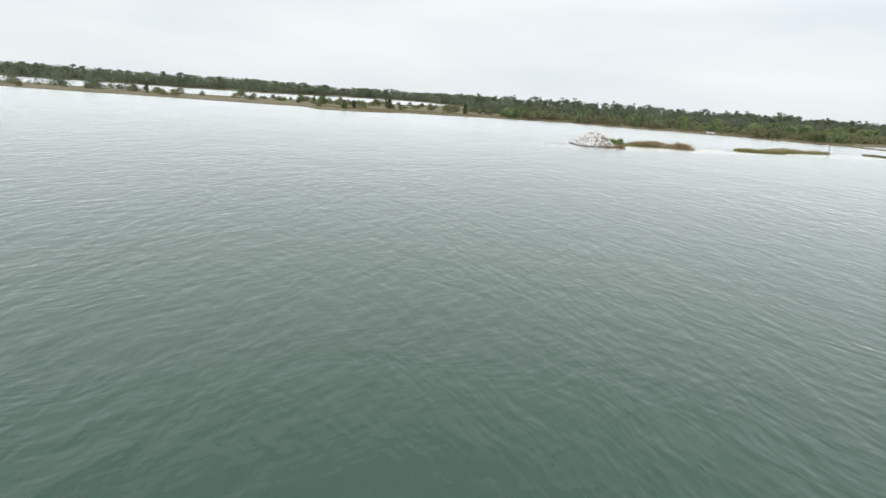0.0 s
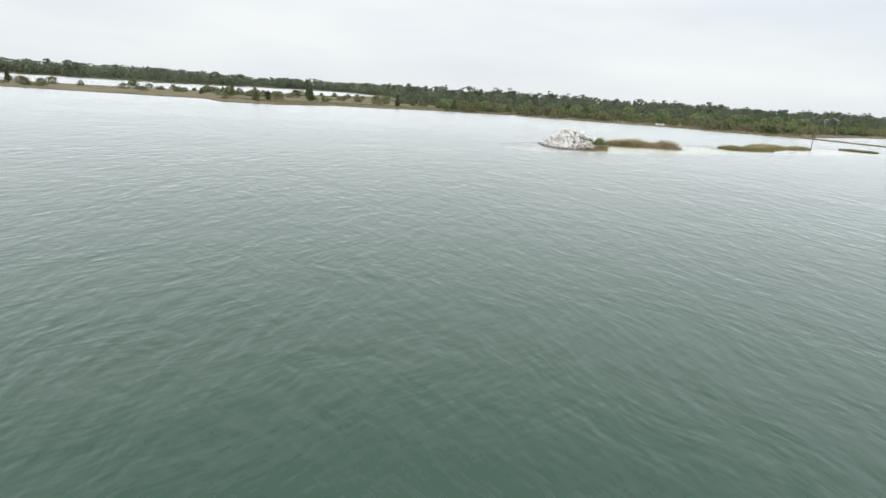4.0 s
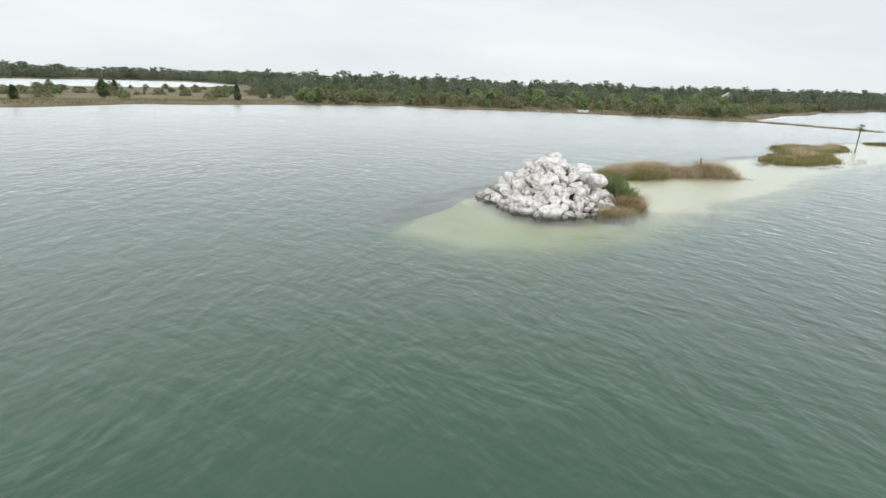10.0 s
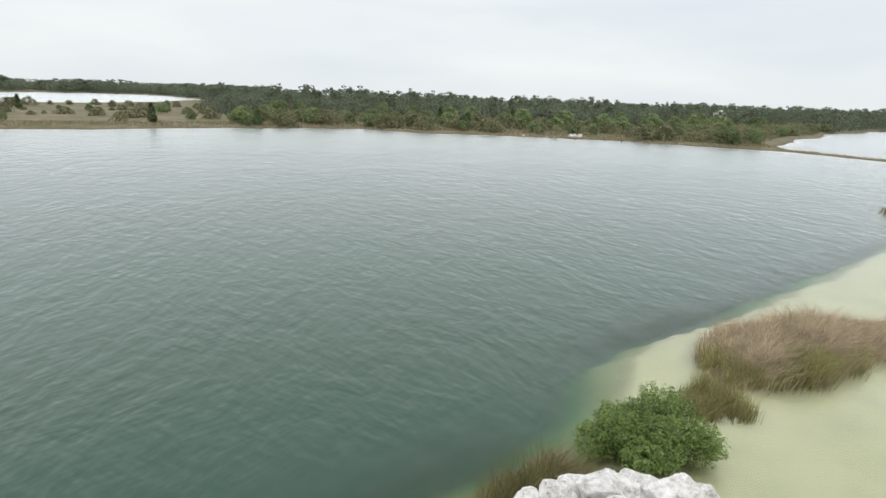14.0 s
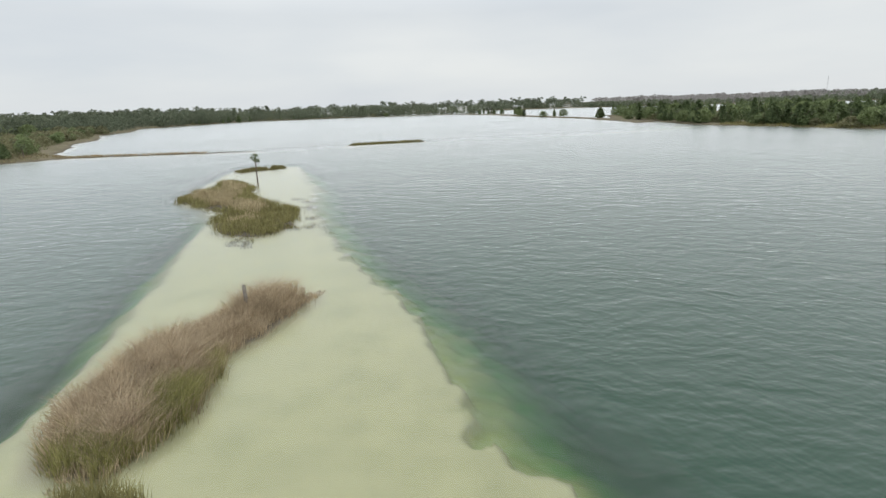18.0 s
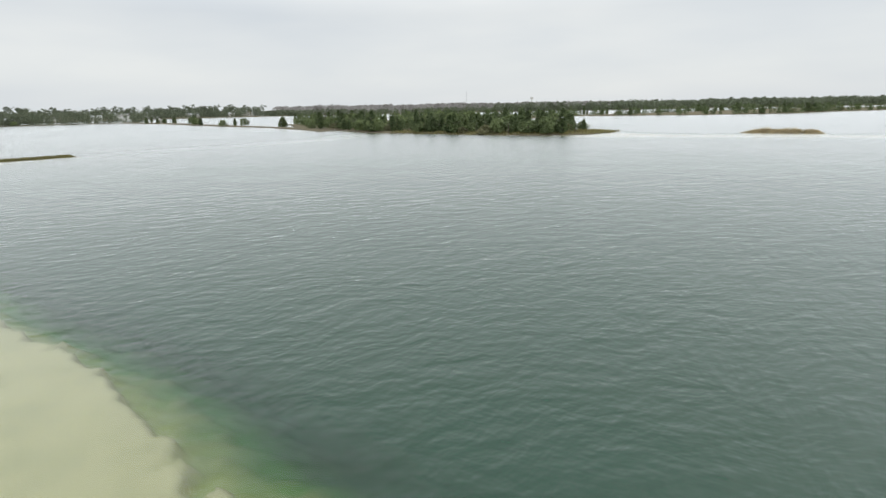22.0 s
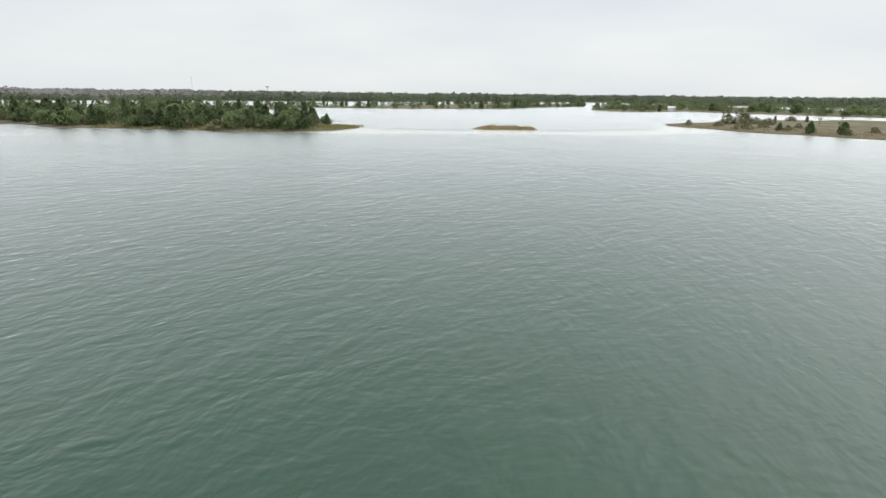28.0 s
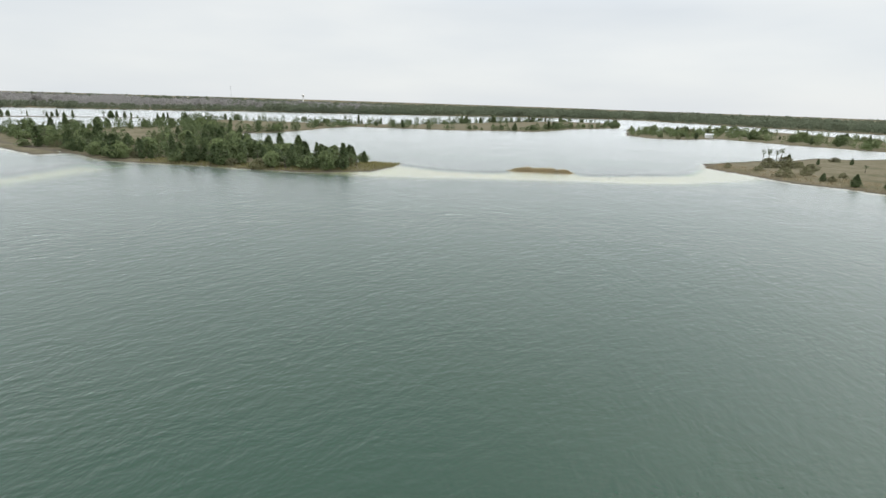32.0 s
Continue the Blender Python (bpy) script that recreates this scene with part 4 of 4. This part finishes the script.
bed("grass_tuft", "olive yellow grass beside the boulders", [(-7.6, 6.0), (-5.2, 7.2), (-2.6, 8.6), (-3.0, 9.6), (-6.0, 8.2), (-7.8, 7.0)], 3000, 1.5,
    0.025, 0.6, OLIVE_GRASS, 58, tuft=0.2)
bed("sprouts", "few dark dead stalks standing in shallow water", [(6.0, 13.2), (8.2, 14.0), (8.6, 16.6), (7.2, 17.0)], 90, 0.35, 0.05, 0.3, DRY_REED, 56, category="reeds", tuft=0.15)
bed("sprouts", "thin dark stalks trailing off from the reed bed", [(24.6, 12.0), (27.6, 11.9), (27.6, 12.4), (24.6, 13.0)], 260, 0.4, 0.035, 0.4, DRY_REED, 57, category="reeds")


def wooden_post(x, y, h):
    root = thing("wooden_post", "weathered grey wooden post standing in the reeds", "post")
    root.location = (x, y, 0)
    v, f = tube([(0, 0, -0.8), (0.02, 0.01, h * 0.6), (0.03, 0.04, h)], [0.12, 0.115, 0.10], 8)
    part("shaft", mesh_from("shaft", v, f, GREY_WOOD, True), root)


wooden_post(21.35, 14.4, 2.35)


def dead_branches(x, y, z, seed):
    rng = np.random.default_rng(seed)
    root = thing("dead_branch", "grey leafless branches caught on the boulders", "branch")
    root.location = (x, y, z)
    for k in range(16):
        a, r = rng.uniform(0, 6.28), rng.uniform(0.6, 1.4)
        tip = np.array([r * math.cos(a), r * math.sin(a), rng.uniform(0.4, 1.2)])
        v, f = tube([(0, 0, -0.2), tip * 0.5 + (0, 0, 0.15), tip], [0.014, 0.010, 0.004], 4)
        part("twig", mesh_from("twig", v, f, PALE_TWIG), root)


dead_branches(-9.0, 3.4, 0.6, 58)
dead_branches(-8.2, 0.6, 1.4, 59)

# ---- the marsh islets along the shoal ----
bed("marsh_grass", "tan marsh grass on a low islet", MARSH, 6500, 1.35, 0.07, 0.5, STRAW, 61, lambda x, y, s: (s > 1.6) & (y > 27 + 0.35 * (x - 45)), tuft=0.45)
bed("marsh_grass", "olive green marsh grass on a low islet", MARSH, 12000, 1.0, 0.07, 0.45, OLIVE_GRASS, 62, lambda x, y, s: (s < 2.4) | (y < 33), tuft=0.5)
bed("islet_grass", "olive grass on a narrow islet in the lake", ISLET, 2500, 0.9, 0.09, 0.4, OLIVE_GRASS, 63)
bed("sprouts", "sparse dark stalks round the marsh islet", [(38, 24), (46, 20.5), (58, 23), (66, 30), (70, 34), (60, 27), (50, 22.5), (40, 27)], 1100, 0.5, 0.06, 0.5, OLIVE_GRASS, 64, tuft=0.35)
spit_palm = cabbage_palm(4.9, 71, "small lone palm with a slim trunk on the marsh islet", 22, 0.95, True, 0.0, 0.62)
spit_palm.location = (78.4, 43.2, 0.0)

# ---- bars across the lake ----
bed("mound_grass", "olive brown grass on a low sandbar", MOUND_EAST, 3000, 0.9, 0.16, 0.4, OLIVE_GRASS, 65, taper=1.5)
bed("mound_grass", "tall straw-coloured grass on a low sandbar", MOUND_SOUTH, 6000, 2.4, 0.20, 0.5, STRAW, 66, taper=3.2)
bed("bar_grass", "sparse dry grass along a half-drowned bar", [(137, 140), (144, 118), (148, 96), (151, 97), (149, 119), (144, 141)], 1500, 0.7, 0.14, 0.4, TAN_GRASS, 67)
bed("bar_grass", "thin grass on the bar beside the island", [(188, -168), (176, -178), (164, -187), (166, -190), (178, -181), (192, -172)], 1500, 0.6, 0.16, 0.4, OLIVE_GRASS, 68)
bed("bar_grass", "thin grass on the bar before the grassy shore", [(120, -219), (108, -238), (94, -258), (97, -260), (111, -239), (123, -222)], 1500, 0.7, 0.16, 0.4, TAN_GRASS, 69)

# ---- trees and bushes of the shores ----
stocks = {
    "cedar": Stock([plant("cedar", 8.0, 200 + k, 700) for k in range(4)]),
    "column": Stock([plant("column", 6.0, 220 + k, 360) for k in range(3)]),
    "round": Stock([plant("round", 6.5, 240 + k, 760) for k in range(5)]),
    "scrub": Stock([plant("scrub", 2.6, 260 + k, 460) for k in range(5)]),
    "pine": Stock([plant("pine", 14.0, 280 + k, 420, 0.7) for k in range(3)]),
}
palm_stock = Stock([cabbage_palm(7.0, 300 + k, "cabbage palm with drooping fan leaves on the lake shore", 22, 1.7, False, 0.03 * (k - 1)) for k in range(3)])
BASE_H = {"cedar": 8.0, "column": 6.0, "round": 6.5, "scrub": 2.6, "pine": 14.0, "palm": 7.0}


def set_plant(kind, x, y, h, rng, wide=1.0, z=None):
    stock = palm_stock if kind == "palm" else stocks[kind]
    return stock.set_down(int(rng.integers(0, 50)), float(x), float(y), float(rng.uniform(0, 6.28)), h / BASE_H[kind], wide, z)


def grow(poly, n, apart, seed, kinds, keep=None, box=None):
    """Plants over a piece of land: kinds is a list of (kind, share, least height, most height)."""
    rng = np.random.default_rng(seed)
    share = np.array([k[1] for k in kinds])
    spots = scatter(poly, n, apart, rng, keep, box)
    for (x, y), z in zip(spots, height(spots[:, 0], spots[:, 1])):
        kind, _, low, high = kinds[rng.choice(len(kinds), p=share / share.sum())]
        set_plant(kind, x, y, rng.uniform(low, high), rng, rng.uniform(0.9, 1.45), float(z))


# the wooded island
grow(ISLAND, 230, 2.2, 401, [("cedar", 6, 5.5, 8.5), ("column", 4, 5.5, 8.5), ("round", 8, 4, 7.5), ("palm", 6, 4.5, 7), ("scrub", 4, 2, 3.5)],
     lambda x, y, s: (s > 2.5) & (s < 24) & (x < 335) & (x + y > 40), (178, -180, 335, -58))
grow(ISLAND, 80, 3.4, 402, [("cedar", 5, 5, 8), ("column", 3, 5, 8), ("round", 6, 4, 7.5), ("palm", 2, 4.5, 6.5)],
     lambda x, y, s: (s > 3) & (s < 34), (260, -205, 500, -55))
# the causeway
grow(CAUSEWAY, 80, 3.0, 403, [("cedar", 5, 5, 9), ("column", 4, 5, 8), ("round", 4, 3, 6), ("scrub", 2, 2, 3)], lambda x, y, s: (s > 2) & (s < 24))
grow(FAR_SPIT, 22, 4.0, 404, [("column", 3, 4, 7), ("cedar", 2, 4, 7), ("palm", 1, 5, 7)])
# the strip to the east
grow(EAST, 46, 5.0, 405, [("cedar", 3, 4, 8), ("round", 3, 3, 6), ("column", 1, 4, 6), ("scrub", 2, 2, 3)], lambda x, y, s: (s > 1.5) & (x < 690))
# the grassy south-east shore and the peninsula behind it
rng = np.random.default_rng(406)
for kind, x, y, h, w in [("cedar", 49, -280, 4.0, 1.4), ("cedar", 37, -273, 4.8, 1.5), ("cedar", 26, -273, 4.6, 1.4), ("scrub", 92, -300, 2.0, 1.0),
                         ("scrub", 58, -296, 2.6, 1.0), ("scrub", 78, -316, 3.6, 1.2), ("scrub", 72, -322, 4.2, 1.2), ("scrub", 60, -318, 3.0, 1.3),
                         ("palm", 30, -300, 4.0, 1.2), ("cedar", 78, -357, 7.0, 1.3), ("scrub", 46, -281, 1.8, 1.0), ("scrub", 17, -285, 2.2, 1.0)]:
    set_plant(kind, x, y, h, rng, w)
for k, (x, y, h) in enumerate([(91, -359, 7.5), (87.5, -356, 8.8), (84, -358, 8.0), (81, -354, 9.2), (89, -363, 7.0)]):
    set_plant("palm", x, y, h, rng, 0.9)
grow(SOUTH_EAST, 34, 7.0, 407, [("scrub", 7, 1.6, 3.2), ("cedar", 1, 3, 4.5), ("palm", 1, 3, 5)], lambda x, y, s: s > 8, (-130, -430, 80, -262))
grow(PENINSULA, 110, 3.6, 408, [("cedar", 3, 5, 9), ("round", 5, 4, 9), ("column", 2, 5, 7), ("scrub", 2, 2, 4), ("palm", 1, 6, 9)],
     lambda x, y, s: (s > 2) & (s < 70), (-60, -760, 300, -505))

# the north shore: open grass with bushes and palms in the west, thicket in the east
grow(NORTH, 130, 3.2, 411, [("scrub", 12, 1.2, 3.2), ("round", 2, 2.5, 4.5), ("palm", 1, 3, 4.5), ("column", 1, 3.5, 6), ("cedar", 1, 3, 4.5)],
     lambda x, y, s: (s > 4) & (x < -22), (-330, 115, -15, 345))
grow(NORTH, 210, 3.0, 412, [("scrub", 9, 1.8, 4.2), ("round", 5, 3.0, 5.5), ("cedar", 2, 3.5, 6), ("palm", 4, 3.0, 5.0)],
     lambda x, y, s: (s > 2.5 + 3 * (x > 36)) & (s < 36) & (x > -34), (-40, 130, 330, 300))
grow(NORTH, 90, 5.5, 413, [("round", 9, 4.5, 7.5), ("cedar", 1, 6, 9), ("palm", 1, 6, 9), ("pine", 1, 9, 12)],
     lambda x, y, s: (s >= 34) & (s < 90) & (x > -30), (-40, 150, 380, 400))


# ---- woods, each one sheet of joined crowns ----
def woods(name, label, poly, n, kinds, seed, mat, keep=None, box=None, leafs=70, leaf=1.5):
    rng = np.random.default_rng(seed)
    p = np.array(poly, float)
    x0, y0, x1, y1 = box or (*p.min(0), *p.max(0))
    q = rng.uniform((x0, y0), (x1, y1), (n * 12, 2))
    s = distance_inside(poly, q[:, 0], q[:, 1])
    ok = s > 3
    if keep:
        ok &= keep(q[:, 0], q[:, 1], s)
    q = q[ok][:n]
    verts, faces, at = [], [], 0
    share = np.array([k[1] for k in kinds], float)
    pick = rng.choice(len(kinds), len(q), p=share / share.sum())
    for k, (kind, _, low, high) in enumerate(kinds):
        for variant in range(3):
            mine = q[(pick == k) & (np.arange(len(q)) % 3 == variant)]
            if not len(mine):
                continue
            v, f = crown(kind, 1.0, rng, leafs, leaf / ((low + high) / 2))
            if kind == "pine":
                tv, tf = tube([(0, 0, 0), (0, 0, 0.9)], [0.018, 0.008], 4)
                v, f = joined([(v, f), (tv, tf)])
            h = rng.uniform(low, high, len(mine)) * (1 + 0.28 * fractal(mine[:, 0], mine[:, 1], 70.0, 41, 2))
            a = rng.uniform(0, 6.28, len(mine))
            ca, sa = np.cos(a), np.sin(a)
            wide = rng.uniform(0.9, 1.3, len(mine)) * h
            px = (v[:, 0] * ca[:, None] - v[:, 1] * sa[:, None]) * wide[:, None] + mine[:, :1]
            py = (v[:, 0] * sa[:, None] + v[:, 1] * ca[:, None]) * wide[:, None] + mine[:, 1:]
            pz = v[:, 2] * h[:, None] + 0.3
            verts.append(np.stack([px, py, pz], -1).reshape(-1, 3))
            faces.append((f + (np.arange(len(mine)) * len(v))[:, None, None]).reshape(-1, 4) + at)
            at += len(mine) * len(v)
    return tagged(new(name, mesh_from(name, np.concatenate(verts), np.concatenate(faces), mat)), label, "woods", kind="stuff")


woods("causeway_trees", "cedars and low trees lining the far causeway", CAUSEWAY, 340, [("cedar", 5, 5, 9), ("round", 4, 3, 6)], 511, CEDAR,
      lambda x, y, s: s < 24, None, 130, 0.8)
woods("shore_thicket", "tangled olive scrub thicket behind the north shore", NORTH, 420, [("scrub", 6, 2.2, 4.6), ("round", 1, 3.5, 5.5)], 514, SCRUB,
      lambda x, y, s: (s > 7) & (s < 60) & (x > -30), (-40, 135, 330, 300), 150, 0.45)
woods("island_trees", "cedars and low trees crowding the middle of the island", ISLAND, 260, [("cedar", 5, 5, 8), ("round", 4, 4, 7), ("column", 2, 5.5, 8)], 515, CEDAR,
      lambda x, y, s: (s > 5) & (s < 40), (185, -190, 500, -55), 170, 0.6)
woods("peninsula_trees", "low mixed trees crowding the far peninsula", PENINSULA, 330, [("round", 6, 3.5, 8), ("cedar", 3, 5, 8.5)], 512, BROAD,
      lambda x, y, s: s < 80, (-120, -770, 300, -505), 130, 0.8)
woods("north_woods", "mixed green woods behind the north shore", NORTH, 900, [("round", 9, 6, 10.5), ("pine", 1, 10, 14), ("cedar", 1, 7, 10)], 501, HAZY_GREEN,
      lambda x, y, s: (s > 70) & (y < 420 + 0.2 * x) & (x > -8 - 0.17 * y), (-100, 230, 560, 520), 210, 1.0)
woods("north_woods", "tall pine and oak woods behind the north shore", NORTH, 900, [("round", 5, 10, 14), ("pine", 3, 14, 18)], 502, HAZY_GREEN,
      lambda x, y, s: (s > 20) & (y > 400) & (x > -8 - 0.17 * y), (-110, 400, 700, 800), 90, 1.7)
woods("northwest_woods", "dark woods beyond the back lagoon", NORTHWEST, 1700, [("round", 8, 11, 16), ("pine", 1, 14, 18)], 503, HAZY_GREEN,
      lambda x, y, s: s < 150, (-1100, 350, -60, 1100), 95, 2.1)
woods("west_grove", "dark leafy grove on the western shore", NORTH, 40, [("round", 5, 6, 10)], 504, HAZY_GREEN, lambda x, y, s: (s > 12), (-420, 100, -262, 190), 120, 0.9)
woods("far_east_woods", "far woods and gardens behind the east shore", FAR_EAST, 1300, [("round", 5, 8, 15), ("pine", 2, 13, 19)], 505, HAZY_GREEN,
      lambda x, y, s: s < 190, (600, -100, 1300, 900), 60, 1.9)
woods("far_east_woods", "far dark trees on the east shore of the lake", EAST, 260, [("round", 5, 8, 14), ("cedar", 2, 8, 13), ("pine", 1, 12, 17)], 509, HAZY_GREEN,
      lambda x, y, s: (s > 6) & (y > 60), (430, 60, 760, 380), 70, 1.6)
woods("far_east_woods", "far trees along the north-east shore", NORTH, 300, [("round", 5, 8, 13), ("pine", 1, 12, 17)], 510, HAZY_GREEN,
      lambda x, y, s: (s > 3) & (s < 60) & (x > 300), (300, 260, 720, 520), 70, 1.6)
woods("far_south_woods", "far green woods along the south shore", FAR_SOUTH, 3400, [("round", 9, 11, 16), ("pine", 1, 13, 17)], 506, HAZY_GREEN,
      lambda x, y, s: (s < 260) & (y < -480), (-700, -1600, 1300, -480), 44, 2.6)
woods("far_south_woods", "distant woods reaching to the southern horizon", FAR_SOUTH, 3000, [("round", 5, 11, 15)], 513, HAZY_GREEN,
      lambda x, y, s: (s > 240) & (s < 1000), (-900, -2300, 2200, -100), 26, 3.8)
woods("far_bare_woods", "far greyish-brown leafless woods along the shore", FAR_SOUTH, 1500, [("round", 5, 11, 16), ("pine", 2, 13, 17)], 507, HAZY_GREY,
      lambda x, y, s: (s > 60) & (s < 330) & (y > -760), (850, -760, 1500, -90), 50, 2.4)
woods("far_shore_scrub", "far low scrub along the south-east shore", FAR_SOUTH, 600, [("round", 5, 5, 10)], 508, HAZY_GREEN,
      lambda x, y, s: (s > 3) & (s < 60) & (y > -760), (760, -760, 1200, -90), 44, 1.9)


# ---- far buildings ----
def box_mesh(name, x0, y0, z0, x1, y1, z1, mat):
    v = [(x, y, z) for z in (z0, z1) for y in (y0, y1) for x in (x0, x1)]
    return mesh_from(name, v, [(0, 2, 3, 1), (4, 5, 7, 6), (0, 1, 5, 4), (2, 6, 7, 3), (0, 4, 6, 2), (1, 3, 7, 5)], mat)


def house(x, y, turn, w, d, h, label, roof_mat):
    root = thing("house", label, "house", "far houses")
    root.matrix_basis = Matrix.LocRotScale((x, y, max(float(height(x, y)), 0.2)), Euler((0, 0, turn)), None)
    part("wall", box_mesh("wall", -w / 2, -d / 2, -0.5, w / 2, d / 2, h, WHITE_PAINT), root)
    e, r = 0.6, h + 0.28 * d
    v = [(-w / 2 - e, -d / 2 - e, h), (w / 2 + e, -d / 2 - e, h), (w / 2 + e, d / 2 + e, h), (-w / 2 - e, d / 2 + e, h), (-w / 2 - e, 0, r), (w / 2 + e, 0, r)]
    f = [(0, 1, 5, 4), (2, 3, 4, 5), (3, 2, 1, 0), (0, 4, 3, 3), (1, 2, 5, 5)]
    bm = bmesh.new()
    vs = [bm.verts.new(p) for p in v]
    for q in f:
        bm.faces.new([vs[k] for k in dict.fromkeys(q)])
    me = bpy.data.meshes.new("roof")
    bm.to_mesh(me)
    bm.free()
    me.materials.append(roof_mat)
    part("roof", me, root, "low pitched roof")
    for k in range(4):
        cx = -w / 2 + w * (k + 0.5) / 4
        side = -1
        part("window", box_mesh("window", cx - 0.7, side * d / 2 - 0.06, 1.0, cx + 0.7, side * d / 2 + 0.02, 2.3, DARK_GLASS), root)
    return root


rng = np.random.default_rng(77)
for k in range(14):
    u = k / 13
    house(800 + 330 * u + rng.uniform(-20, 20), 330 - 420 * u + rng.uniform(-25, 25), rng.uniform(1.0, 2.2), rng.uniform(14, 22), 10, rng.uniform(3.2, 6.0),
          "white house among the trees of the far shore", PALE_ROOF if k % 2 else ROOFING)
house(322, 378, 0.9, 18, 11, 7.5, "white house with a pale roof above the thicket", PALE_ROOF)
house(196, -588, 0.4, 7, 5, 3.0, "small white shed on the peninsula", PALE_ROOF)


def water_tower(x, y):
    root = thing("water_tower", "white bulb-shaped water tower above the far woods", "tower")
    root.location = (x, y, 0)
    v, f = tube([(0, 0, 0), (0, 0, 4), (0, 0, 28)], [3.0, 1.4, 1.2], 16)
    part("stem", mesh_from("stem", v, f, WHITE_PAINT, True), root)
    prof = [(27, 1.2), (28, 3.2), (29.5, 4.6), (31, 4.9), (32.5, 4.2), (33.5, 2.4), (34, 0.4)]
    v, f = tube([(0, 0, z) for z, _ in prof], [r for _, r in prof], 20)
    part("tank", mesh_from("tank", v, f, WHITE_PAINT, True), root)


water_tower(1427, -900)


def mast(x, y, h):
    root = thing("radio_mast", "thin grey lattice mast above the far woods", "mast")
    root.location = (x, y, 0)
    for k in range(3):
        a = k * 2.094
        v, f = tube([(1.2 * math.cos(a), 1.2 * math.sin(a), 0), (0.5 * math.cos(a), 0.5 * math.sin(a), h)], [0.12, 0.10], 4)
        part("leg", mesh_from("leg", v, f, STEEL), root)
    for k in range(12):
        z = h * (k + 1) / 13
        v, f = tube([(1.0, 0, z), (-0.5, 0.87, z + 1.5)], [0.06, 0.06], 4)
        part("brace", mesh_from("brace", v, f, STEEL), root)


mast(1250, -600, 46)


# ---- small things on the shores ----
def pale_tree(x, y, h):
    root = thing("bare_tree", "pale leafless tree above the woods", "tree")
    root.location = (x, y, 0.5)
    rng = np.random.default_rng(91)
    v, f = tube([(0, 0, -0.5), (0.2, 0.1, h * 0.5), (0, 0.3, h * 0.8)], [0.35, 0.25, 0.1], 6)
    part("trunk", mesh_from("trunk", v, f, PALE_TWIG, True), root)
    twigs = []
    for k in range(70):
        a, u = rng.uniform(0, 6.28), rng.uniform(0.45, 0.8)
        foot = np.array([0, 0.2, h * u])
        tip = foot + np.array([math.cos(a) * 3.0, math.sin(a) * 3.0, h * rng.uniform(0.12, 0.28)])
        twigs.append(tube([foot, (foot + tip) / 2 + (0, 0, 0.4), tip], [0.09, 0.06, 0.03], 3))
    v, f = joined(twigs)
    part("branches", mesh_from("branches", v, f, PALE_TWIG), root)


pale_tree(158, 596, 17.5)
rng = np.random.default_rng(92)
shore_rocks = [boulder_mesh(150 + k) for k in range(3)]
for k in range(12):
    u = rng.uniform(0, 1)
    x, y = 60 + 52 * u + rng.uniform(-1, 1), 178.5 - 24 * u + rng.uniform(-1.5, 1.5)
    ob = tagged(new("shore_rock", shore_rocks[k % 3]), "pale rough rock lying on the muddy shore", "rock", "rocks on the north shore")
    r = rng.uniform(0.3, 0.6)
    ob.matrix_world = Matrix.LocRotScale((x, y, max(float(height(x, y)), -0.05) + 0.2 * r), Euler((0, 0, rng.uniform(0, 6))), (r, r, r * 0.7))
for k in range(3):
    ob = tagged(new("shore_rock", shore_rocks[k]), "large pale rock lying on the muddy shore", "rock", "rocks on the north shore")
    x, y = 83 + 1.4 * k, 174.5 - 0.6 * k
    ob.matrix_world = Matrix.LocRotScale((x, y, max(float(height(x, y)), 0) + 0.3), Euler((0, 0, k)), (0.9, 0.8, 0.8))
bed("shore_grass", "dry tan grass along the north shore", [(-140, 143), (-104, 127), (-86, 162), (-37, 185), (11, 198), (52, 182), (98, 166), (128, 141), (140, 138), (150, 160),
                                                          (98, 180), (52, 196), (11, 212), (-37, 200), (-86, 178), (-120, 150)], 14000, 0.8, 0.16, 0.5, SHORE_GRASS, 81)
bed("shore_grass", "dry tan grass along the grassy south-east shore", [(101, -293), (70, -275), (26, -262), (-60, -245), (-60, -275), (26, -290), (70, -300), (100, -318)], 7000, 0.6, 0.18, 0.5,
    TAN_GRASS, 82)
bed("shore_grass", "tan and olive grass on the island's shore", [(250, -83), (206, -110), (187, -125), (178, -144), (183, -161), (192, -173), (200, -163), (195, -140), (215, -118), (255, -92)],
    7000, 0.9, 0.16, 0.5, OLIVE_GRASS, 83)

# originals that were never set down
for stock in (*stocks.values(), palm_stock):
    for root in stock.made:
        if root.name not in stock.used:
            for ob in (*root.children_recursive, root):
                bpy.data.objects.remove(ob)
